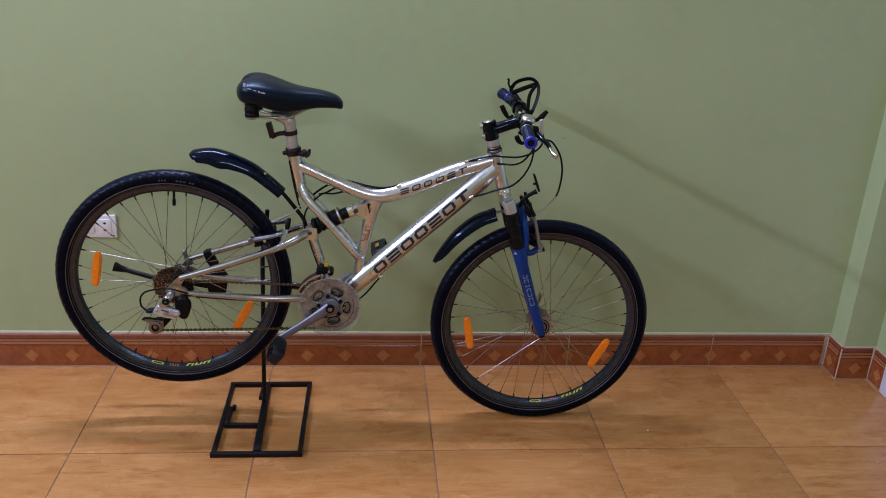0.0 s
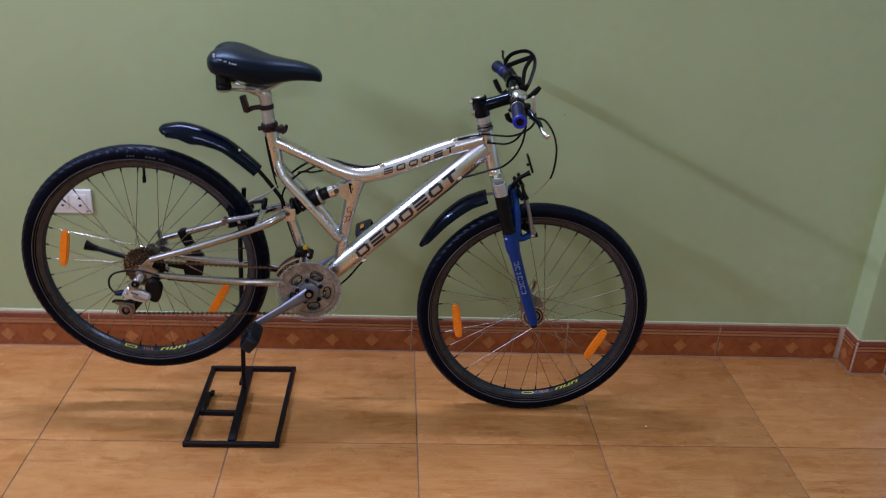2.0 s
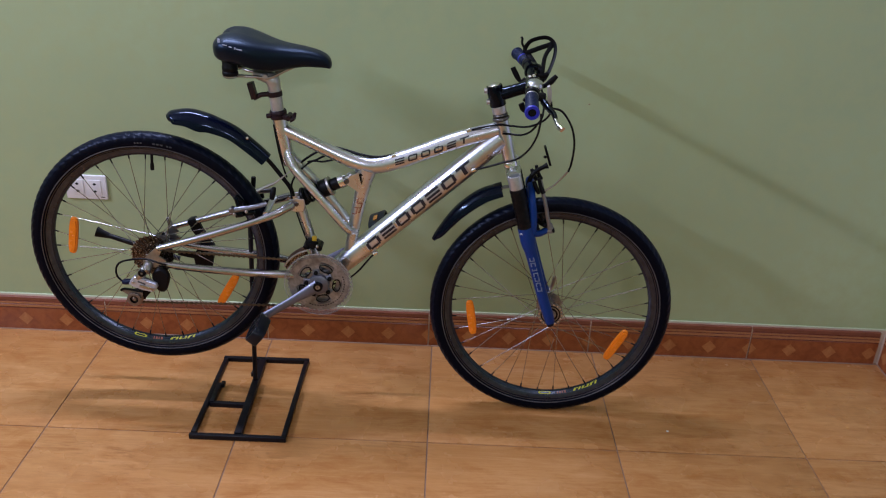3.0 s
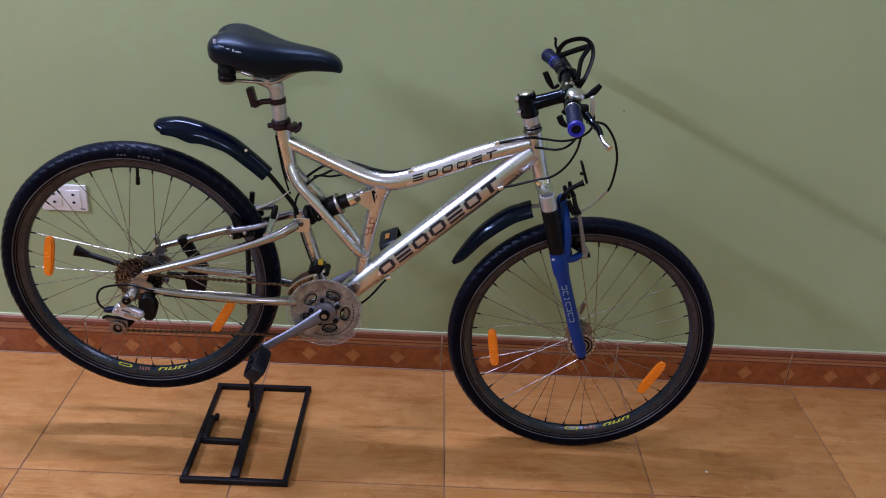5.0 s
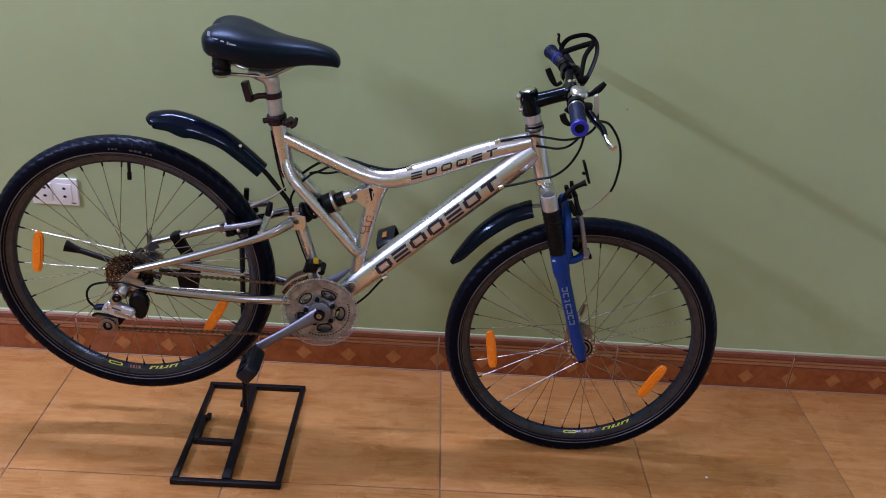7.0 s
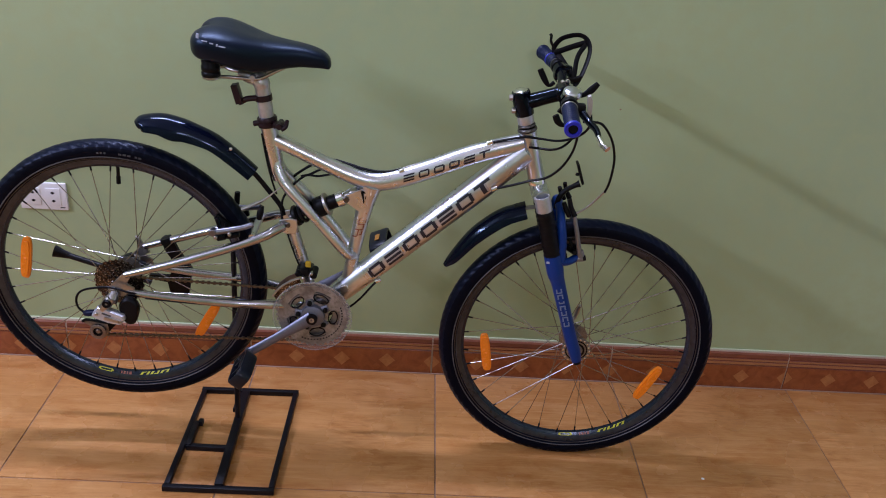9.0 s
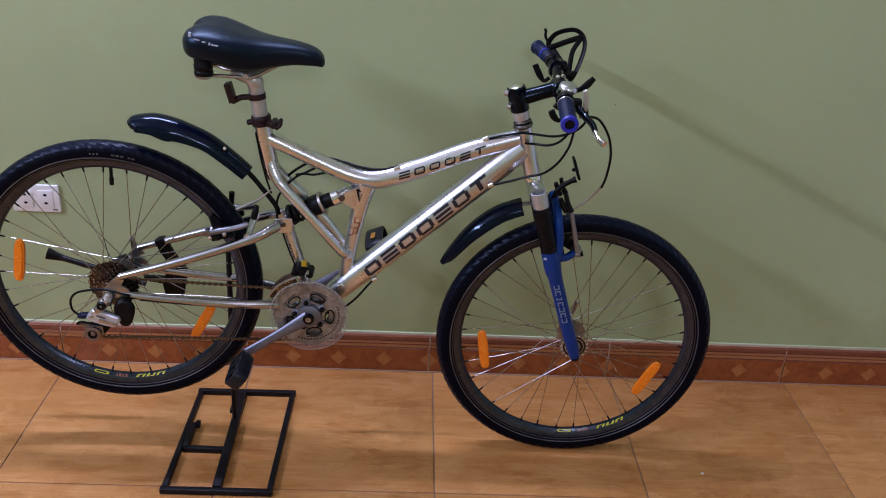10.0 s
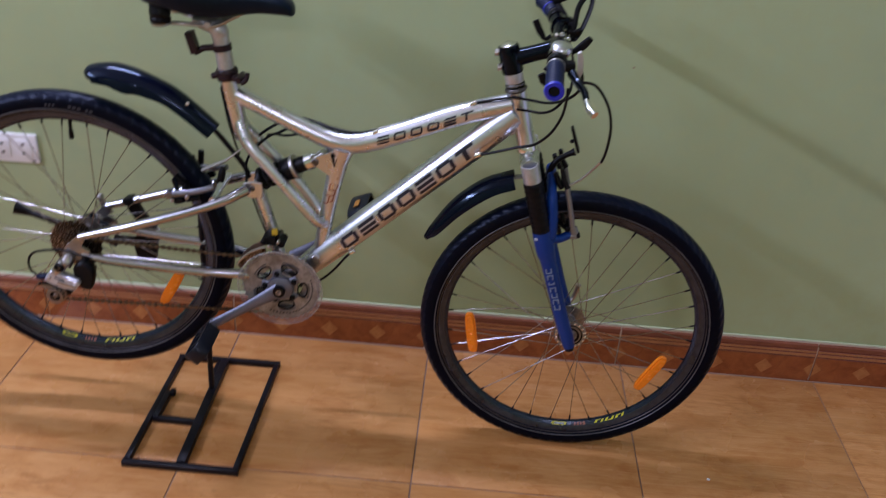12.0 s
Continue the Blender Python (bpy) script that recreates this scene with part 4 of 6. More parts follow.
def wheel(matrix, phase, first, hub_r, lead, reflectors, valve, decals, hub_width, label):
    """Rim with tyre, hub, laced spokes, reflectors; matrix places the axle's centre."""
    rim = part("wheel", RIM, None, bike, label, matrix)
    part("tyre", TYRE, None, rim, "black tyre with a worn block tread")
    part("side_stripe", STRIPE_MESH, None, rim, "thin grey reflective stripe")
    part("bead_line", BEAD_MESH, None, rim)
    hub = Geo().lathe([(0, -hub_width), (0.005, -hub_width), (0.005, -0.040), (0.010, -0.040), (0.013, -0.034), (hub_r + 0.003, -0.0315), (hub_r + 0.004, -0.030), (hub_r + 0.004, -0.0275), (0.015, -0.025), (0.012, 0),
                       (0.015, 0.025), (hub_r + 0.004, 0.0275), (hub_r + 0.004, 0.030), (hub_r + 0.003, 0.0315), (0.013, 0.034), (0.010, 0.040), (0.005, 0.040), (0.005, hub_width), (0, hub_width)], 28)
    hub_ob = part("hub", hub, HUB_STEEL, rim, "mottled alloy hub")
    for y in (-0.0322, 0.0322):
        g = Geo()
        for k in range(18):
            a = radians(20 * k + phase)
            g.rod((hub_r * math.cos(a), y - 0.0018, hub_r * math.sin(a)), (hub_r * math.cos(a), y + 0.0018, hub_r * math.sin(a)), 0.0024, 0, 6, 0.0004)
        part("spoke_heads", g, CHROME, hub_ob, "ring of bright spoke heads", kind="stuff")
        # black rings, here and below, stand in for the flange's shaded holes
        part("flange_ring", Geo().lathe([(hub_r - 0.007, y - 0.0010), (hub_r - 0.007, y + 0.0010), (hub_r - 0.004, y + 0.0010), (hub_r - 0.004, y - 0.0010)], 36, 0, (0, 0, 0), (0, 1, 0), True), SLOT_BLACK, hub_ob)
    for y in (-0.0326, 0.0326):
        part("flange_hole_shade", Geo().lathe([(0.0145, y - 0.0012), (0.0145, y + 0.0012), (0.0195, y + 0.0012), (0.0195, y - 0.0012)], 28, 0, (0, 0, 0), (0, 1, 0), True), SLOT_BLACK, hub_ob)
    laced = [spoke_mesh(hub_r, y, turn) for y, turn in ((-0.031, lead), (0.031, lead), (-0.029, -lead), (0.029, -lead))]
    for i in range(36):
        part("spoke", laced[(i + first) % 4], None, rim, matrix=pose(0, 0, 0, 0, -phase - 10 * i, 0))
    for angle in reflectors:
        g = Geo()
        outline = [(0.0115 * math.copysign(abs(math.cos(t)) ** 0.5, math.cos(t)), 0.052 * math.copysign(abs(math.sin(t)) ** 0.6, math.sin(t))) for t in np.linspace(0, 2 * math.pi, 25)[:-1]]
        g.plate([(0.211 + x, z) for x, z in outline], -0.010, 0.009, 0, 0.002)
        g.plate([(0.211 + x * 0.62, z * 0.86) for x, z in outline], -0.0155, 0.003, 0, 0.001)
        g.rod((0.211, -0.018, 0), (0.211, 0.006, 0), 0.0035)
        part("reflector", g, ORANGE, rim, "orange plastic spoke reflector", pose(0, 0, 0, 0, -angle, 0))
    g = Geo().rod((0.263, 0, 0), (0.226, 0, 0), 0.0036)
    g.rod((0.240, 0, 0), (0.222, 0, 0), 0.0048)
    part("valve", g, BLACK_MATT, rim, matrix=pose(0, 0, 0, 0, -valve, 0))
    rim_prints(rim, decals)
    return rim


rear = wheel(Matrix.Translation(AXLE_R), 0.1, 3, 0.0255, 62, (170, -29.8), 87, -108.3, 0.076, "rear wheel with dark rim")
front = wheel(Matrix.Translation(AXLE_F) @ Matrix.Rotation(radians(-1), 4, "Z"), -2.5, 1, 0.030, 80, (189, -27), 102.5, -91.5, 0.062, "front wheel with dark rim")
for a, wide in ((75.9, 1.2), (77.6, 0.9), (80.2, 1.3), (82.0, 1.3), (83.8, 1.2), (90.0, 0.8), (91.4, 0.8), (92.8, 0.8)):
    pts = [(r * math.cos(radians(a + d)), -0.0229, r * math.sin(radians(a + d))) for r in (0.2972, 0.3012) for d in (0, wide)]
    part("sidewall_print", Geo().put(pts, [(0, 1, 3, 2)], 0), TYRE_PRINT, rear, "worn grey sidewall print")

# ---- drive ----


def cog_geo(radius, teeth, y, thick=0.0022, hole=0.012, tooth=0.0035):
    """A toothed ring."""
    n = teeth * 4
    outer = [radius - tooth * (0.15 if k % 4 in (1, 2) else 1.0) for k in range(n)]
    rings = []
    for yy in (y - thick / 2, y + thick / 2):
        rings.append([(r * math.cos(2 * math.pi * k / n), yy, r * math.sin(2 * math.pi * k / n)) for k, r in enumerate(outer)])
    inner = [[(hole * math.cos(2 * math.pi * k / n), yy, hole * math.sin(2 * math.pi * k / n)) for k in range(n)] for yy in (y + thick / 2, y - thick / 2)]
    return Geo().rings([*rings, *inner], closed=True, flat=True)


cassette = part("cassette", Geo().rod((0, -0.062, 0), (0, -0.032, 0), 0.017), RUST_GLINT_STEEL, bike, "worn brown seven-cog cassette", Matrix.Translation(AXLE_R))
for k in range(7):
    part("cog", cog_geo(0.026 + 0.0050 * k, 13 + 2 * k, -0.060 + 0.0044 * k), RUST_GLINT_STEEL, cassette)
part("spacer_drum", Geo().rod((0, -0.0585, 0), (0, -0.036, 0), 0.0215, sides=22), SLOT_BLACK, cassette)
part("axle_nut", Geo().rod((0, -0.082, 0), (0, -0.070, 0), 0.0085, sides=6), STEEL, cassette)

cranks = part("crankset", Geo().rod((0, -0.075, 0), (0, 0.075, 0), 0.010), STEEL, bike, "grey alloy crankset with three chainrings", Matrix.Translation(CRANK_C))
part("guard", Geo().lathe([(0.0760, -0.0600), (0.0862, -0.0622), (0.0868, -0.0612), (0.0862, -0.0602), (0.0760, -0.0585)], 64, 0, (0, 0, 0), (0, 1, 0), True), CLEAR, cranks, "clear plastic chain guard disc")
# edge ring carries the guard's rim highlight in its colour
part("guard_edge", Geo().lathe([(0.0865, -0.0640), (0.0880, -0.0636), (0.0890, -0.0620), (0.0880, -0.0606), (0.0865, -0.0610)], 72, 0, (0, 0, 0), (0, 1, 0), True), CLEAR_EDGE_LIT, cranks, "clear plastic guard edge with its highlight painted in")


def chainring(radius, teeth, y):
    """A chainring plate with oval cut-outs between five arms."""
    g = cog_geo(radius, teeth, y, 0.0026, 0.043 if 0.06 < radius < 0.08 else radius - 0.008, 0.004)
    if radius > 0.08:
        steps = (0.020, 0.0345, 0.0550, 0.0575, 0.0605, radius - 0.0078)
        for i in range(90):
            a, b = radians(4 * i), radians(4 * i + 4)
            for k in range(5):
                off = (4 * i + 2 - 30) % 72 - 36
                if (k == 1 and abs(off) < 24) or (k == 3 and abs(off) < 18):
                    continue
                corners = [(r * math.cos(t), yy, r * math.sin(t)) for yy in (y - 0.0030, y + 0.0030) for r, t in ((steps[k], a), (steps[k + 1], a), (steps[k + 1], b), (steps[k], b))]
                g.put(corners, [(0, 1, 2, 3), (7, 6, 5, 4), (0, 4, 5, 1), (1, 5, 6, 2), (2, 6, 7, 3), (3, 7, 4, 0)], 0)
    return g


for radius, teeth, y in ((0.0835, 42, -0.050), (0.068, 34, -0.043), (0.050, 24, -0.036)):
    part("chainring", chainring(radius, teeth, y), RING if radius > 0.06 else RUST_GLINT_STEEL, cranks)
g = Geo()
for k in range(22):
    a = radians(-112 + 6.2 * k)
    g.box((0.0655 * math.cos(a), -0.0535, 0.0655 * math.sin(a)), (0.0030, 0.0012, 0.0036), 0, 0.0004, Matrix.Rotation(-a, 3, "Y"))
part("ring_teeth", g, SLOT_BLACK, cranks, "small dark marks along the ring teeth")
g = Geo()
g.lathe([(0, -0.066), (0.018, -0.066), (0.026, -0.062), (0.028, -0.056), (0.026, -0.048), (0, -0.046)], 28)
part("spider_hub", g, CRANK, cranks)
for k in range(5):
    a = radians(102 + 72 * k)
    c, s = math.cos(a), math.sin(a)
    g = Geo().tube([(0.016 * c, -0.056, 0.016 * s), (0.030 * c, -0.0545, 0.030 * s), (0.040 * c, -0.0530, 0.040 * s)], [0.0120, 0.0095, 0.0085], 0, 12, 4, 0.35)
    part("spider_arm", g, CRANK, cranks)
    b = a + radians(36)
    # black loop drawn round each window for the shade on its inner wall
    loop = [(0.0452 + 0.0100 * math.cos(q), 0.0170 * math.sin(q)) for q in np.linspace(0, 2 * math.pi, 17)]
    loop = [(r * math.cos(b) - w * math.sin(b), -0.0535, r * math.sin(b) + w * math.cos(b)) for r, w in loop]
    part("window_shade_ring", Geo().tube(loop, 0.0015, 0, 6, 2), SLOT_BLACK, cranks, "dark ring for the shade on a window's inner wall")
    part("ring_bolt", Geo().rod((0.0325 * c, -0.0625, 0.0325 * s), (0.0325 * c, -0.050, 0.0325 * s), 0.0055), SLOT_BLACK, cranks)


def pedal_loop(side, inset, z):
    """A rounded oblong at height z, set in from the pedal's outside."""
    out = []
    for a in np.linspace(0, 2 * math.pi, 32, endpoint=False):
        c, q = math.cos(a), math.sin(a)
        out.append(((0.0252 - inset) * math.copysign(abs(c) ** 0.5, c), side * 0.045 + (0.048 - inset) * math.copysign(abs(q) ** 0.5, q), z))
    return out


pedal_at = Vector((-0.1410, 0, -0.090))
for side, name in ((-1, "crank_arm"), (1, "crank_arm")):
    end = pedal_at * (1 if side < 0 else -1)
    g = Geo().tube([(0, side * 0.066, 0), end * 0.5 + Vector((0, side * 0.074, 0)), end + Vector((0, side * 0.081, 0))], [0.0170, 0.0108, 0.0106], 0, 14, 6, 0.55)
    g.rod(end + Vector((0, side * 0.074, 0)), end + Vector((0, side * 0.089, 0)), 0.0112)
    part(name, g, CRANK, cranks)
    if side < 0:
        part("crank_bolt", Geo().lathe([(0.006, -0.0785), (0.0115, -0.0785), (0.0125, -0.0765), (0.0125, -0.070), (0.006, -0.072)], 24), BLACK_MATT, cranks)
        part("crank_bolt", Geo().lathe([(0.0035, -0.0780), (0.0062, -0.0780), (0.0062, -0.070), (0.0035, -0.070)], 20, 0, (0, 0, 0), (0, 1, 0), True), STEEL, cranks)
    # pedal: a rounded open cage, ribs and a spindle barrel
    m = Matrix.Translation(CRANK_C + end + Vector((0, side * (0.104 if side < 0 else 0.091), 0))) @ Matrix.Rotation(radians(-50 if side < 0 else -112), 4, "Y")
    pedal = part("pedal", Geo().rod((0, 0, 0.004), (0, side * 0.080, 0.004), 0.0085).moved(m), PEDAL, bike, "black plastic pedal with an open cage")
    low, high = (-0.0135, 0.0165) if side < 0 else (-0.022, 0.022)
    loops = [pedal_loop(side, inset, z) for inset, z in ((0.0015, low), (0, low + 0.003), (0, high - 0.003), (0.0018, high), (0.0045, high), (0.0056, high - 0.002), (0.0060, low))]
    part("cage", Geo().rings(loops, closed=True).moved(m), PEDAL, pedal)
    for dx in (-0.024, 0.024):
        if side > 0:
            part("pedal_reflector", Geo().box((dx * 1.16, side * 0.032, 0), (0.002, 0.028, 0.011), 0, 0.0006).moved(m), AMBER, pedal, "amber pedal reflector")
    for yy in (0.024, 0.056):
        part("rib", Geo().box((0, side * yy, 0.002), (0.042, 0.006, 0.024), 0, 0.002).moved(m), PEDAL, pedal)

# chain: links along the upper run, the cog, the pulleys and the ring


def arc(c, r, a0, a1, n):
    return [(c[0] + r * math.cos(radians(a0 + (a1 - a0) * k / n)), c[1] + r * math.sin(radians(a0 + (a1 - a0) * k / n))) for k in range(n + 1)]


run = arc((-0.297, 0.3735), 0.0655, -92, 92, 16) + arc((-0.7285, 0.4325), 0.022, 94, 232, 8) + arc((-0.704, 0.384), 0.014, 120, -20, 5) + arc((-0.779, 0.316), 0.0165, 60, 268, 6)
run = [Vector((x, -0.0445 - 0.004 * (0.5 if x < -0.5 else 0), z)) for x, z in run]
run.append(run[0])
chain, left, count = Geo(), 0.0, 0
for a, b in zip(run, run[1:]):
    d = b - a
    angle = -math.atan2(d.z, d.x)
    while left < d.length:
        p = a + d * (left / d.length)
        turn = Matrix.Rotation(angle, 3, "Y")
        chain.box(p, (0.0070 if count % 2 else 0.0064, 0.0064 if count % 2 else 0.0040, 0.0068 if count % 2 else 0.0040), 0, 0.0014, turn)
        left += 0.00635
        count += 1
    left -= d.length
part("chain", chain, CHAIN, bike, "oily brown roller chain")

# rear derailleur
dr = part("derailleur", Geo().tube([(-0.726, -0.074, 0.428), (-0.728, -0.082, 0.420), (-0.732, -0.090, 0.412)], [0.011, 0.0125, 0.013], 0, 14), STEEL, bike, "silver and black rear derailleur")
part("upper_arm", Geo().tube([(-0.729, -0.092, 0.424), (-0.737, -0.096, 0.412), (-0.748, -0.097, 0.398)], [0.0115, 0.0115, 0.010], 0, 14), STEEL, dr, "grey pivot arm")
part("pivot_bolt", Geo().lathe([(0.0035, 0.0), (0.0085, 0.0), (0.0095, 0.002), (0.0095, 0.010), (0.0035, 0.010)], 20, 0, (-0.7345, -0.110, 0.4165), (0, 1, 0), True), BLACK_MATT, dr)
body_outline = [(-0.757, 0.405), (-0.744, 0.404), (-0.722, 0.394), (-0.702, 0.385), (-0.700, 0.376), (-0.712, 0.362), (-0.738, 0.367), (-0.762, 0.376), (-0.772, 0.383), (-0.767, 0.393)]
part("parallelogram", Geo().plate(body_outline, -0.097, 0.018, 0, 0.004), SILVER_PAINT, dr, "bright silver parallelogram body")
part("link_plate", Geo().box((-0.727, -0.1075, 0.377), (0.034, 0.003, 0.008), 0, 0.001, Matrix.Rotation(radians(14), 3, "Y")), STEEL, dr)
for x, z in ((-0.759, 0.390), (-0.711, 0.373)):
    part("link_pin", Geo().rod((x, -0.109, z), (x, -0.100, z), 0.0038), STEEL, dr)
part("logo_bar", Geo().box((-0.738, -0.1065, 0.389), (0.020, 0.0012, 0.004), 0, 0.0004, Matrix.Rotation(radians(20), 3, "Y")), STRIPE, dr)
outline = [(-0.694 + 0.021 * math.cos(t) * (1 + 0.12 * math.sin(3 * t)), 0.390 + 0.034 * math.sin(t)) for t in np.linspace(0, 2 * math.pi, 20)[:-1]]
part("knuckle", Geo().plate(outline, -0.084, 0.020, 0, 0.005), BLACK_MATT, dr)
part("cage", Geo().plate([(-0.812, 0.336), (-0.806, 0.343), (-0.776, 0.339), (-0.758, 0.334), (-0.757, 0.312), (-0.766, 0.299), (-0.784, 0.298), (-0.796, 0.310), (-0.797, 0.326)], -0.056, 0.002), CAGE_STEEL, dr)
part("cage", Geo().plate([(-0.800, 0.330), (-0.776, 0.336), (-0.752, 0.336), (-0.712, 0.380), (-0.700, 0.376), (-0.742, 0.326), (-0.762, 0.303), (-0.784, 0.300)], -0.037, 0.002), BLACK_MATT, dr)
part("cage_rim", Geo().tube([(-0.813, -0.0575, 0.338), (-0.803, -0.0575, 0.3435), (-0.776, -0.0575, 0.340), (-0.756, -0.0575, 0.337)], 0.0032, 0, 8), BLACK_MATT, dr)
for c in ((-0.704, 0.384), (-0.779, 0.316)):
    part("pulley", cog_geo(0.0172, 11, 0, 0.006, 0.0075, 0.003).moved(Matrix.Translation((c[0], -0.059, c[1]))), BLACK_MATT, dr)
    part("pulley_bolt", Geo().rod((c[0], -0.064, c[1]), (c[0], -0.036, c[1]), 0.0055), CAGE_STEEL, dr)
part("cage_plate", Geo().lathe([(0.0108, -0.0652), (0.0178, -0.0652), (0.0186, -0.0646), (0.0178, -0.0638), (0.0108, -0.0638)], 26, 0, (-0.779, 0, 0.316), (0, 1, 0), True), CAGE_STEEL, dr, "tarnished steel pulley plate")
part("adjuster", Geo().tube([(-0.790, -0.092, 0.3815), (-0.780, -0.094, 0.384), (-0.766, -0.096, 0.388)], [0.0062, 0.0078, 0.0065], 0, 10), GRIP, dr, "dark blue barrel adjuster")

# front derailleur
fd = part("derailleur", Geo().lathe([(0.012, -0.008), (0.017, -0.007), (0.017, 0.007), (0.012, 0.008)], 20, 0, (-0.316, 0, 0.470), (-0.15, 0, 1)), DARK_STEEL, bike, "dark front derailleur with steel cage")
for y, dz in ((-0.060, 0.0), (-0.036, 0.004)):
    top = [(-0.297 + 0.100 * math.cos(t), 0.3815 + dz + 0.100 * math.sin(t)) for t in np.radians((150, 138, 126, 114, 106))]
    low = [(-0.297 + 0.089 * math.cos(t), 0.3815 + dz + 0.089 * math.sin(t)) for t in np.radians((106, 114, 126, 138, 154))]
    part("cage", Geo().plate(top + low, y, 0.0022), CAGE_STEEL if y > -0.05 else RUST_GLINT_STEEL, fd)
rim_arc = [(-0.297 + 0.100 * math.cos(t), -0.061, 0.3815 + 0.100 * math.sin(t)) for t in np.radians((151, 140, 128, 116, 106))]
part("cage_edge", Geo().tube(rim_arc, [0.0022, 0.0026, 0.0026, 0.0030, 0.0022], 0, 8), STEEL, fd, "bright strip along the cage edge")
part("link_pin", Geo().rod((-0.318, -0.056, 0.474), (-0.318, -0.040, 0.474), 0.0038), STEEL, fd)
part("link_pin", Geo().rod((-0.300, -0.052, 0.484), (-0.300, -0.040, 0.484), 0.0034), STEEL, fd)
g = Geo().box((-0.318, -0.030, 0.484), (0.024, 0.036, 0.019), 0, 0.004)
g.rod((-0.330, -0.052, 0.482), (-0.330, -0.012, 0.482), 0.006)
g.rod((-0.296, -0.048, 0.478), (-0.296, -0.012, 0.478), 0.008)
part("linkage", g, BLACK_MATT, fd)
part("sticker", Geo().box((-0.308, -0.040, 0.503), (0.012, 0.008, 0.013), 0, 0.002), YELLOW_DOT, fd, "small yellow plastic tab")

# kickstand folded back along the far side
kick = part("kickstand", Geo().tube([(-0.700, 0.088, 0.364), (-0.740, 0.092, 0.376), (-0.823, 0.095, 0.4005), (-0.898, 0.096, 0.424)], [0.0070, 0.0070, 0.0070, 0.0070], 0, 12), BLACK_PAINT, bike, "black kickstand folded up behind the wheel")
part("foot", Geo().tube([(-0.888, 0.096, 0.421), (-0.905, 0.096, 0.426), (-0.922, 0.096, 0.432)], [0.0085, 0.0115, 0.0160], 0, 12, 4, 0.7), BLACK_MATT, kick)
outline = [(-0.661, 0.478), (-0.656, 0.494), (-0.641, 0.496), (-0.632, 0.477), (-0.624, 0.458), (-0.611, 0.437), (-0.601, 0.422), (-0.596, 0.411), (-0.602, 0.377), (-0.609, 0.342), (-0.651, 0.341), (-0.654, 0.358), (-0.656, 0.374), (-0.699, 0.382), (-0.698, 0.392), (-0.652, 0.391), (-0.643, 0.404), (-0.644, 0.440), (-0.656, 0.459)]
g = Geo().put([(x, y, z) for y in (0.074, 0.084) for x, z in outline], [tuple(range(19)), tuple(range(19, 38))[::-1]] + [(k, (k + 1) % 19, 19 + (k + 1) % 19, 19 + k) for k in range(19)])
g.box((-0.648, 0.070, 0.488), (0.024, 0.026, 0.018), 0, 0.006, Matrix.Rotation(radians(-20), 3, "Y"))
g.rod((-0.622, 0.066, 0.392), (-0.622, 0.072, 0.392), 0.006)
part("bracket", g, BLACK_MATT, kick)

# rear axle fittings on the far side
g = Geo().rod((-0.7285, 0.062, 0.4325), (-0.7285, 0.096, 0.4325), 0.0095, sides=8)
g.rod((-0.7285, 0.060, 0.4325), (-0.7285, 0.068, 0.4325), 0.018)
g.rod((-0.7285, 0.078, 0.4325), (-0.7285, 0.084, 0.4325), 0.013, sides=6)
part("axle_nut", g, STEEL, bike)
g = Geo().plate([(-0.722, 0.492), (-0.713, 0.494), (-0.703, 0.468), (-0.690, 0.452), (-0.704, 0.446), (-0.716, 0.462)], 0.076, 0.005, 0, 0.001)
g.rod((-0.716, 0.070, 0.486), (-0.716, 0.084, 0.486), 0.005)
part("axle_tab", g, STEEL, bike, "grey metal tab on the rear axle")
g = Geo().box((-0.738, 0.050, 0.446), (0.034, 0.020, 0.018), 0, 0.005, Matrix.Rotation(radians(-24), 3, "Y"))
g.box((-0.712, 0.048, 0.432), (0.034, 0.022, 0.018), 0, 0.005, Matrix.Rotation(radians(18), 3, "Y"))
part("hub_cover", g, BLACK_GLOSS, bike, "black plastic piece beside the hub")

# ---- fork, steered ----
def steered(g):
    return g.moved(STEER)


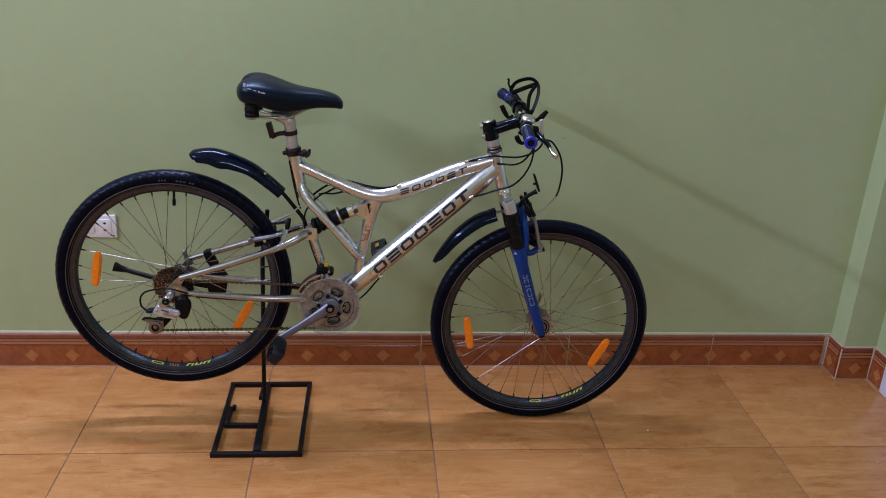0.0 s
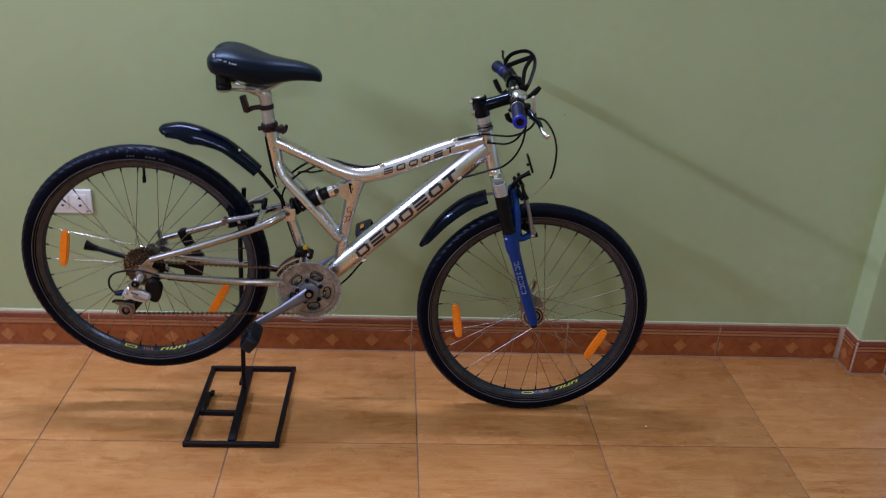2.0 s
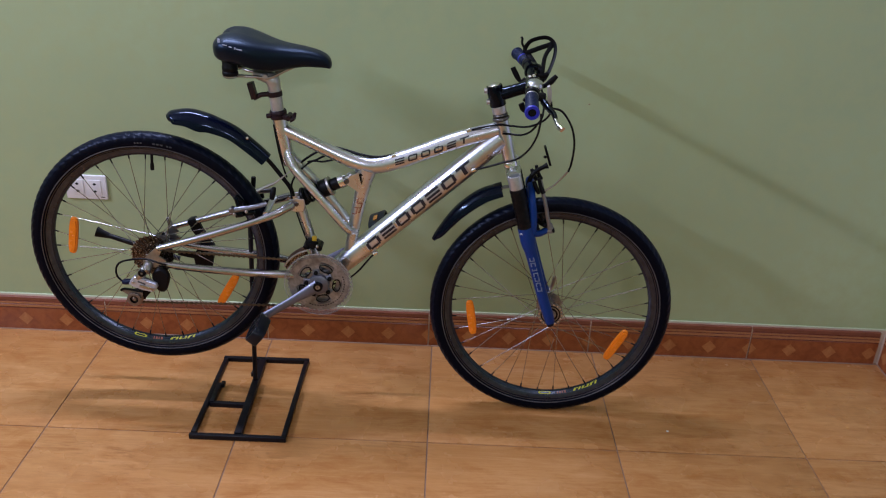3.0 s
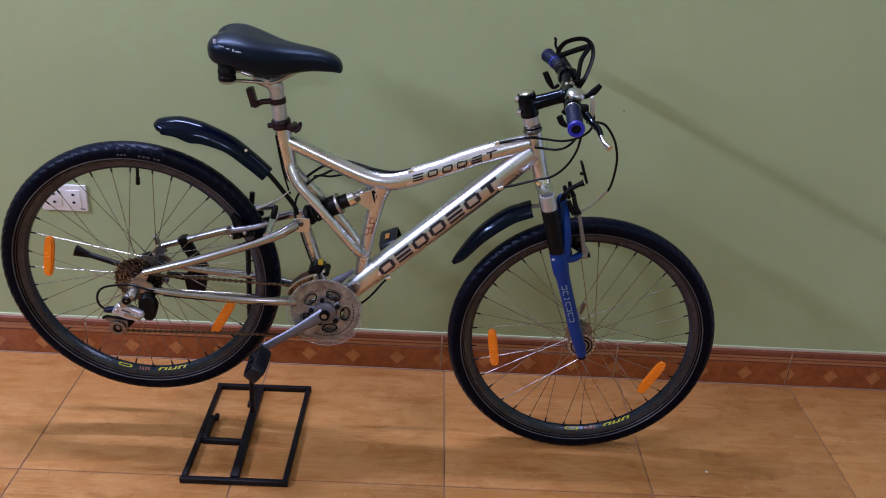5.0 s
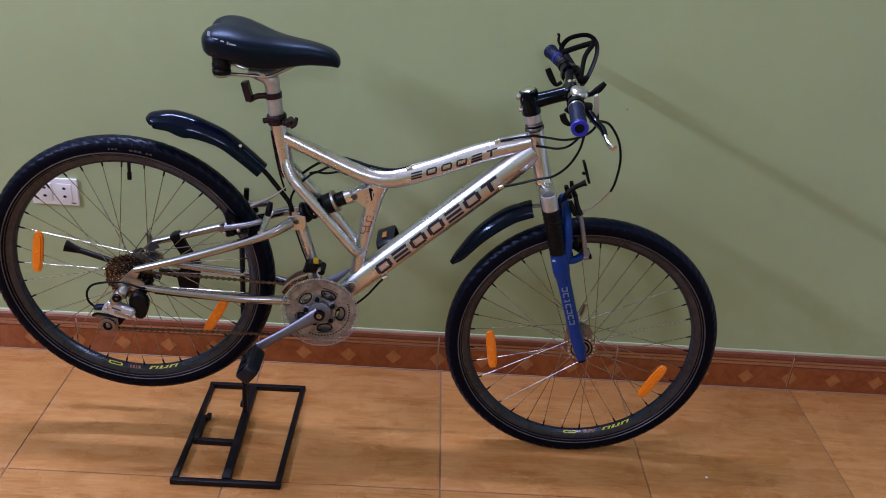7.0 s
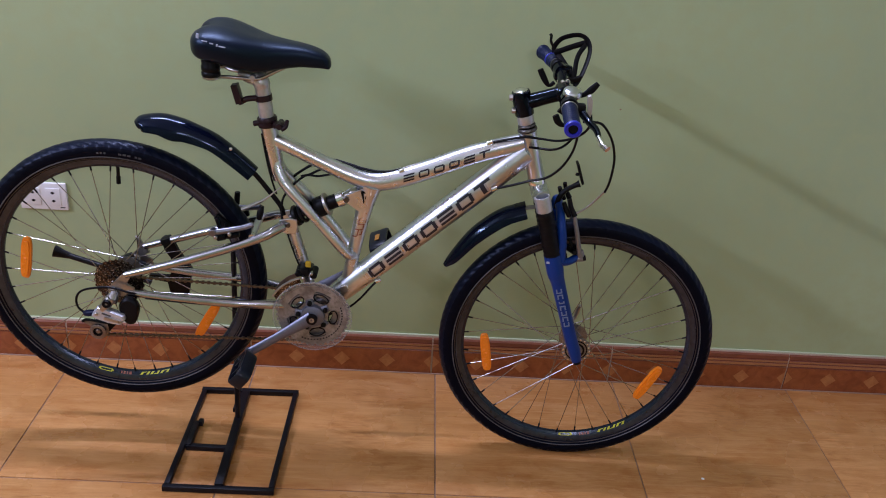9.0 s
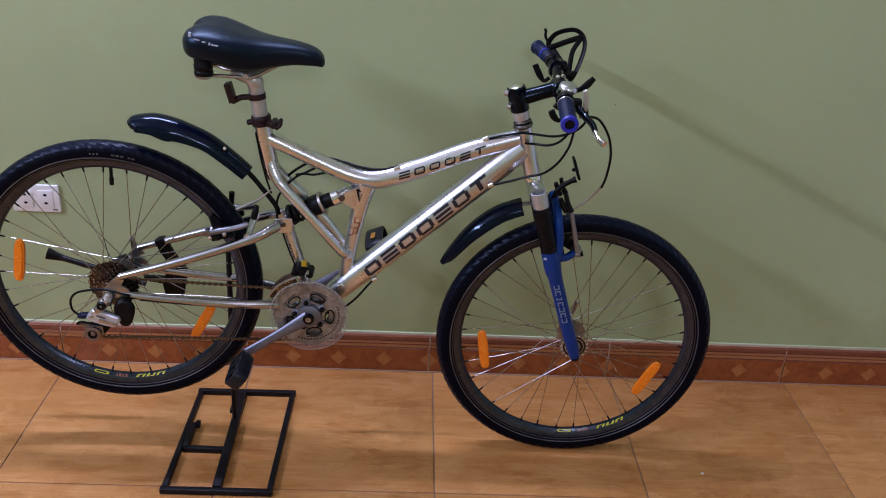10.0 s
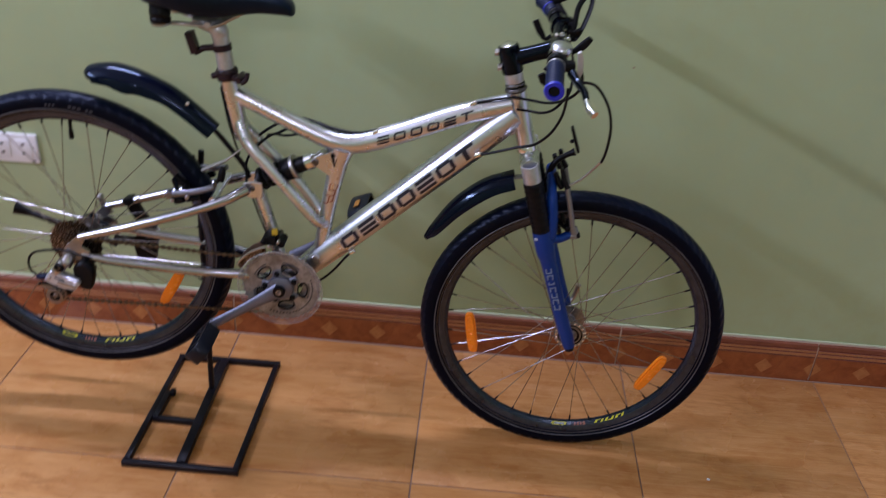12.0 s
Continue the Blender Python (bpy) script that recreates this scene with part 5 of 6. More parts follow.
FW, LAT = 0.004, 0.066                                  # forward and sideways offset of the legs
fork = part("fork", steered(Geo().rod(on_axis(-0.030), on_axis(0.0), 0.016, sides=22)), ALU, bike, "suspension fork with blue lower legs and black boots")
g = Geo().tube([on_axis(-0.022, FW, -LAT), on_axis(-0.026, FW * 0.5, -0.03), on_axis(-0.026, FW * 0.5, 0.03), on_axis(-0.022, FW, LAT)], [0.017, 0.019, 0.019, 0.017], 0, 16, 6)
part("crown", steered(g), ALU, fork)
for side in (-1, 1):
    y = side * LAT
    g = Geo().lathe([(0.0, 0.0), (0.0172, 0.0), (0.0172, 0.031), (0.0162, 0.034), (0.0135, 0.034), (0.0130, 0.020), (0.0, 0.020)], 28, 0, on_axis(-0.047, FW, y), RAKE)
    part("stanchion", steered(g), POST, fork, "bright stanchion cap")
    g = Geo().lathe([(0.0, 0.019), (0.0128, 0.019), (0.0128, 0.0225), (0.0, 0.0225)], 22, 0, on_axis(-0.047, FW, y), RAKE)
    part("cap_plug", steered(g), BLUE, fork)
    folds = [(0.0, 0.0), (0.0175, 0.0)]
    for k in range(10):
        folds += [(0.0181, 0.002 + 0.0108 * k), (0.0189, 0.0055 + 0.0108 * k), (0.0189, 0.0078 + 0.0108 * k), (0.0181, 0.0108 + 0.0108 * k)]
    folds += [(0.0170, 0.112), (0.0, 0.112)]
    part("boot", steered(Geo().lathe(folds, 26, 0, on_axis(-0.158, FW, y), RAKE)), BLACK_MATT, fork, "black rubber boot")
    leg = Geo().tube([on_axis(-0.152, FW, y), on_axis(-0.19, FW, y), on_axis(-0.205, FW, y), on_axis(-0.235, FW + 0.002, y), on_axis(-0.36, FW + 0.007, y), on_axis(-0.406, FW + 0.011, y), on_axis(-0.432, FW + 0.012, y)],
                     [0.0190, 0.0190, 0.0178, 0.0152, 0.0142, 0.0142, 0.0118], 0, 20, 5)
    part("leg", steered(leg), BLUE, fork, "blue painted lower leg")
    part("leg_foot", steered(Geo().tube([on_axis(-0.420, FW + 0.011, y), on_axis(-0.440, FW + 0.012, y)], [0.0122, 0.0095], 0, 16)), BLACK_MATT, fork)
    part("leg_tab", steered(Geo().box(on_axis(-0.166, FW - 0.012, y - 0.0155), (0.009, 0.0016, 0.005), 0, 0.0004)), PALE, fork, "tiny pale sticker")
    boss = Geo().tube([on_axis(-0.168, FW + 0.004, y), on_axis(-0.172, FW + 0.03, y * 0.92), on_axis(-0.166, FW + 0.052, y * 0.75)], [0.011, 0.0085, 0.009], 0, 12)
    part("brake_boss", steered(boss), BLUE, fork)
arch = Geo().tube([on_axis(-0.166, FW + 0.014, -LAT), on_axis(-0.12, FW + 0.026, -LAT * 0.98), on_axis(-0.082, FW + 0.031, -LAT * 0.90), on_axis(-0.060, FW + 0.035, -0.032), on_axis(-0.056, FW + 0.036, 0.0), on_axis(-0.060, FW + 0.035, 0.032),
                   on_axis(-0.082, FW + 0.031, LAT * 0.90), on_axis(-0.12, FW + 0.026, LAT * 0.98), on_axis(-0.166, FW + 0.014, LAT)], [0.012, 0.0105, 0.010, 0.0095, 0.0095, 0.0095, 0.010, 0.0105, 0.012], 0, 14, 5)
part("brake_arch", steered(arch), BLUE, fork, "blue fork brace over the tyre")
for k in range(7):
    g = Geo()
    s = -0.238 - 0.0145 * k
    p = on_axis(s, FW + 0.0006 * k, -LAT - float(np.interp(-s, (0.20, 0.235, 0.36), (0.0184, 0.0158, 0.0148))))
    turn = Matrix.Rotation(radians(-14), 3, "Y")
    w, h = 0.0130, 0.0110 if k != 2 else 0.006
    g.box(p + turn @ Vector((-w / 2 + 0.0015, 0, 0)), (0.003, 0.0014, h), 0, 0.0004, turn)
    g.box(p + turn @ Vector((w / 2 - 0.0015, 0, 0)), (0.003, 0.0014, h), 0, 0.0004, turn)
    g.box(p + turn @ Vector((0, 0, (h / 2 - 0.0013) * (1 if k % 2 else -1))), (w - 0.005, 0.0014, 0.0026), 0, 0.0004, turn)
    part("decal", steered(g), FORK_PRINT, fork, "small pale decal shape")
g = Geo().rod((AXLE_F.x, -0.070, 0.306), (AXLE_F.x, 0.092, 0.306), 0.0048)
g.tube([(AXLE_F.x, 0.088, 0.306), (AXLE_F.x + 0.012, 0.094, 0.325), (AXLE_F.x + 0.018, 0.092, 0.356)], [0.006, 0.005, 0.006], 0, 10)
part("quick_release", steered(g), STEEL, fork)

# front brake
for side in (-1, 1):
    y = side * 0.052
    g = Geo().tube([(0.285, y, 0.560), (0.271, y, 0.620), (0.259, y * 0.95, 0.664)], [0.0060, 0.0050, 0.0044], 0, 12)
    g.tube([(0.284, y, 0.578), (0.286, y, 0.566), (0.288, y, 0.553)], [0.0060, 0.0085, 0.0092], 0, 12, 4, 0.7)
    g.rod((0.276, y, 0.556), (0.292, y, 0.559), 0.0068)
    b = part("brake_arm", steered(g), STRAP_GREY, bike, "dull silver front brake arm")
    part("arm_bolt", steered(Geo().rod((0.291, y, 0.559), (0.298, y, 0.561), 0.0066)), BLACK_MATT, b)
    g = Geo().box(on_axis(-0.152, FW + 0.035, side * 0.026), (0.050, 0.011, 0.013), 0, 0.003)
    g.rod(on_axis(-0.152, FW + 0.036, side * 0.03), on_axis(-0.150, FW + 0.052, side * 0.058), 0.006)
    part("brake_pad", steered(g), BLACK_MATT, b)
    part("spring", steered(Geo().tube([(0.258, y * 0.85, 0.600), (0.263, y * 0.9, 0.588), (0.266, y * 0.9, 0.577), (0.274, y * 0.9, 0.566), (0.280, y * 0.9, 0.556)], [0.0052, 0.0040, 0.0026, 0.0026, 0.0045], 0, 8)), BLACK_MATT, b, "black brake spring")
    part("link", steered(Geo().tube([(0.236, y * 0.8, 0.684), (0.243, y * 0.85, 0.668), (0.251, y * 0.9, 0.654)], [0.0048, 0.0060, 0.0050], 0, 10)), BLACK_MATT, b)
    part("arm_tip", steered(Geo().tube([(0.262, y * 0.95, 0.657), (0.253, y * 0.9, 0.674), (0.247, y * 0.85, 0.694)], [0.0062, 0.0052, 0.0044], 0, 10)), BLACK_MATT, b)
g = Geo().tube([(0.226, -0.008, 0.655), (0.230, -0.010, 0.680), (0.241, -0.010, 0.698), (0.260, -0.010, 0.711), (0.270, -0.010, 0.716)], [0.006, 0.0062, 0.0056, 0.0056, 0.008], 0, 10)
g.box((0.267, -0.010, 0.741), (0.006, 0.026, 0.048), 0, 0.002, Matrix.Rotation(radians(-20), 3, "Y"))
g.rod((0.257, -0.018, 0.741), (0.264, -0.018, 0.739), 0.0036)
part("reflector_bracket", steered(g), BLACK_MATT, bike, "black front bracket without its reflector")

# rear brake
for side in (-1, 1):
    g = Geo().tube([(-0.506, side * 0.064, 0.581), (-0.470, side * 0.058, 0.586), (-0.445, side * 0.052, 0.590), (-0.424, side * 0.046, 0.596)], [0.0076, 0.0068, 0.0062, 0.0060], 0, 12)
    g.rod((-0.506, side * 0.056, 0.582), (-0.506, side * 0.072, 0.582), 0.0080)
    b = part("brake_arm", g, ARM_GREY, bike, "dull grey rear brake arm")
    g = Geo().box((-0.486, side * 0.026, 0.584), (0.058, 0.012, 0.015), 0, 0.004, Matrix.Rotation(radians(42), 3, "Y"))
    g.rod((-0.484, side * 0.028, 0.585), (-0.478, side * 0.052, 0.586), 0.006)
    part("brake_pad", g, BLACK_MATT, b)
    g = Geo().box((-0.490, side * 0.060, 0.570), (0.022, 0.014, 0.016), 0, 0.005, Matrix.Rotation(radians(-14), 3, "Y"))
    g.box((-0.466, side * 0.054, 0.572), (0.030, 0.012, 0.012), 0, 0.004, Matrix.Rotation(radians(-14), 3, "Y"))
    g.rod((-0.492, side * 0.058, 0.590), (-0.498, side * 0.056, 0.612), 0.0050)
    part("brake_bracket", g, BLACK_GLOSS, b)
    for bx in (-0.500, -0.470):
        part("arm_bolt", Geo().rod((bx, side * 0.066, 0.572 + 0.3 * (bx + 0.5)), (bx, side * 0.073, 0.572 + 0.3 * (bx + 0.5)), 0.0040), STEEL, b)
part("brake_lug", Geo().rod((-0.477, 0.045, 0.600), (-0.474, 0.045, 0.630), 0.0062), BLACK_MATT, bike)
g = Geo().tube([(-0.452, -0.02, 0.618), (-0.425, -0.020, 0.632), (-0.404, -0.020, 0.643), (-0.385, -0.016, 0.658), (-0.370, -0.012, 0.670)], [0.0044, 0.0042, 0.0030, 0.0015, 0.0013], 0, 8)
part("noodle", g, STEEL, bike, "bent silver brake noodle")
part("noodle_boot", Geo().tube([(-0.414, -0.030, 0.602), (-0.411, -0.030, 0.616), (-0.407, -0.028, 0.632)], [0.006, 0.0075, 0.005], 0, 10), BLACK_MATT, bike)

# ---- cockpit ----
g = Geo().lathe([(0.0, 0.0), (0.0190, 0.0), (0.0200, 0.002), (0.0200, 0.046), (0.0185, 0.051), (0.0, 0.051)], 28, 0, on_axis(0.146), RAKE)
st_a, st_b = on_axis(0.174, 0.010, 0), on_axis(0.200, 0.090, 0)
g.tube([st_a, st_a.lerp(st_b, 0.5), st_b], [0.0165, 0.0150, 0.0160], 0, 18, 6)
g.rod(st_b + Vector((0.002, -0.024, 0)), st_b + Vector((0.002, 0.024, 0)), 0.0195, 0, 24, 0.003)
stem = part("stem", steered(g), BLACK_GLOSS, bike, "glossy black handlebar stem")
part("stem_cap", steered(Geo().lathe([(0.0, 0.0), (0.0155, 0.0), (0.0155, 0.003), (0.010, 0.0065), (0, 0.0075)], 24, 0, on_axis(0.1955), RAKE)), CHROME, stem, "silver top cap")
g = Geo()
for s in (0.156, 0.184):
    g.rod(on_axis(s, -0.018, -0.008), on_axis(s, -0.026, -0.008), 0.0065)
part("stem_bolt", steered(g), STEEL, stem)
g = Geo().rod((0.209, 0.018, 0.926), (0.209, 0.008, 0.930), 0.0042)
g.rod((0.217, 0.002, 0.934), (0.217, -0.008, 0.936), 0.0042)
g.box((0.224, -0.002, 0.926), (0.008, 0.010, 0.006), 0, 0.0015)
part("clamp_bolt", g, CHROME, stem, "bright clamp bolts")
part("spacer", steered(Geo().lathe([(0.010, 0.0), (0.0168, 0.0), (0.0172, 0.001), (0.0172, 0.0185), (0.0165, 0.020), (0.010, 0.020)], 26, 0, on_axis(0.127), RAKE)), POST, stem, "chrome headset spacer")

# handlebar in bike axes: near end, bends, clamp, far end
BAR = [(0.194, -0.254, 0.918), (0.200, -0.200, 0.920), (0.203, -0.130, 0.928), (0.211, -0.070, 0.922), (0.2135, -0.018, 0.911), (0.2155, 0.030, 0.911), (0.219, 0.090, 0.924), (0.216, 0.135, 0.930), (0.206, 0.175, 0.933), (0.193, 0.218, 0.9365)]
part("handlebar", Geo().tube(BAR, 0.0108, 0, 16, 6), BLACK_GLOSS, bike, "black riser handlebar")


def grip(points, ring_at, end=None):
    """A ribbed rubber grip with a bright ring at its open end and a thin one further in."""
    p = along(points, 40)
    ribs = np.arange(len(p)) / (len(p) - 1) * 11
    radii = [0.0136 + 0.0014 * min(1.0, 1.5 * abs(math.sin(math.pi * q))) for q in ribs]
    for k in range(4):
        radii[k] = 0.0150
    ob = part("grip", Geo().tube(list(p), radii, 0, 22, 1), GRIP, bike, "navy ribbed rubber grip with bright blue rings")
    out = Vector(p[0] - p[6]).normalized()
    g = Geo().lathe([(0.0085, 0.0), (0.0150, 0.0), (0.0162, 0.0015), (0.0164, 0.0045), (0.0150, 0.0070), (0.0092, 0.0070), (0.0085, 0.003)], 30, 0, Vector(p[0]) - out * 0.003, out, True)
    part("grip_ring", g, end or GRIP_RING, ob, "bright blue end ring" if end is None else "dark end ring")
    # black disc stands in for the shade inside the grip's open end
    part("end_hole_shade", Geo().rod(Vector(p[0]) - out * 0.002, Vector(p[0]) + out * 0.002, 0.0090), SLOT_BLACK, ob)
    k = int(ring_at * (len(p) - 3))
    d = Vector(p[k + 2] - p[k]).normalized()
    part("grip_ring", Geo().lathe([(0.011, 0.0), (0.0150, 0.0), (0.0156, 0.001), (0.0156, 0.0035), (0.0150, 0.0045), (0.011, 0.0045)], 30, 0, p[k], d), GRIP_RING if ring_at < 0.9 else STEEL, ob)
    return ob


grip([(0.194, -0.256, 0.918), (0.197, -0.208, 0.9215), (0.2005, -0.158, 0.924)], 1.0)
grip([(0.192, 0.221, 0.937), (0.201, 0.190, 0.9345), (0.2115, 0.148, 0.931)], 0.70, GRIP)


def control(side, at, inner):
    """Brake lever with its clamp, cover and shift lever; side -1 is the chain side."""
    at, inner = Vector(at), Vector(inner)
    d = (inner - at).normalized()
    g = Geo().lathe([(0.0112, 0.0), (0.0150, 0.0), (0.0158, 0.002), (0.0158, 0.014), (0.0150, 0.016), (0.0112, 0.016)], 24, 0, at, d)
    g.box(at + d * 0.010 + Vector((0.016, 0, -0.006)), (0.032, 0.020, 0.018), 0, 0.005)
    lever = part("brake_lever", g, BLACK_MATT, bike, "black brake lever with silver blade tip")
    p = at + Vector((0.026, 0, -0.012))
    blade = Geo().tube([p, p + Vector((0.012, side * 0.026, -0.010)), p + Vector((0.020, side * 0.052, -0.014)), p + Vector((0.0225, side * 0.076, -0.022))], [0.0080, 0.0070, 0.0062, 0.0056], 0, 12, 5, 0.75)
    part("blade", blade, BLACK_GLOSS, lever)
    tip = Geo().tube([p + Vector((0.022, side * 0.072, -0.0205)), p + Vector((0.026, side * 0.090, -0.027)), p + Vector((0.0345, side * 0.104, -0.032))], [0.0058, 0.0062, 0.0068], 0, 12, 4, 0.8)
    part("blade_tip", tip, CHROME, lever, "polished lever tip")
    q = at + d * 0.034
    if side < 0:
        dome = Geo().lathe([(0.0, -0.006), (0.0178, -0.006), (0.0186, -0.003), (0.0184, 0.002), (0.0168, 0.0055), (0.012, 0.0080), (0.0, 0.0090)], 28, 0, q + Vector((0.006, 0, 0.014)), (0.08, -0.22, 1))
        part("shifter_dome", dome, ALU, lever, "silver shifter cover")
        part("lever_bracket", Geo().plate([(0.234, 0.947), (0.240, 0.950), (0.245, 0.938), (0.247, 0.914), (0.243, 0.902), (0.238, 0.906), (0.237, 0.925)], -0.142, 0.008, 0, 0.002), POST, lever, "grey metal lever bracket")
        pad = [(0.206, -0.125, 0.885), (0.196, -0.127, 0.882), (0.186, -0.129, 0.890), (0.180, -0.130, 0.902)]
        index = [(0.216, -0.116, 0.936), (0.232, -0.118, 0.942), (0.244, -0.120, 0.952), (0.2555, -0.121, 0.966)]
        part("release_lever", Geo().tube([(0.206, -0.120, 0.908), (0.196, -0.122, 0.905), (0.187, -0.123, 0.912)], [0.004, 0.0045, 0.006], 0, 12, 5, 0.6), BLACK_MATT, lever)
    else:
        g = Geo().lathe([(0.0, -0.004), (0.0125, -0.004), (0.0135, -0.001), (0.0130, 0.002), (0.010, 0.004), (0.0, 0.005)], 26, 0, q + Vector((0.008, 0, 0.008)), (0.1, -0.25, 1))
        part("shifter_dome", g, BLACK_GLOSS, lever, "black shifter cover")
        g = Geo().box((0.223, 0.074, 0.921), (0.014, 0.008, 0.005), 0, 0.0015, Matrix.Rotation(radians(-20), 3, "Y"))
        g.rod((0.212, 0.080, 0.912), (0.212, 0.070, 0.914), 0.0045)
        g.rod((0.236, 0.070, 0.906), (0.236, 0.060, 0.908), 0.0040)
        part("clamp_screw", g, CHROME, lever, "bright clamp screws")
        g = Geo().lathe([(0.0112, 0.0), (0.0128, 0.0), (0.0128, 0.012), (0.0112, 0.012)], 22, 0, at - d * 0.002, -d)
        part("clamp_band", g, STEEL, lever)
        pad = [(0.208, 0.108, 0.900), (0.197, 0.110, 0.892), (0.186, 0.111, 0.905), (0.1745, 0.112, 0.926)]
        index = [(0.236, 0.100, 0.912), (0.248, 0.100, 0.910), (0.256, 0.100, 0.912), (0.262, 0.100, 0.918)]
    g = Geo().lathe([(0.0112, -0.010), (0.0155, -0.010), (0.0155, 0.010), (0.0112, 0.010)], 22, 0, q, d)
    g.box(q + Vector((0.002, 0, -0.010)), (0.034, 0.026, 0.018), 0, 0.006)
    g.rod(q + Vector((-0.008, side * 0.002, -0.022)), q + Vector((0.002, 0, -0.012)), 0.008)
    part("shifter", g, BLACK_GLOSS, lever)
    part("thumb_lever", Geo().tube(pad, [0.0045, 0.0045, 0.0068, 0.0066], 0, 12, 5, 0.55), BLACK_MATT, lever)
    part("index_lever", Geo().tube(index, [0.0045, 0.0050, 0.0072, 0.0050], 0, 12, 5, 0.35), BLACK_MATT, lever)
    return lever


control(-1, (0.2015, -0.148, 0.926), (0.204, -0.115, 0.929))
control(1, (0.213, 0.140, 0.930), (0.221, 0.090, 0.925))

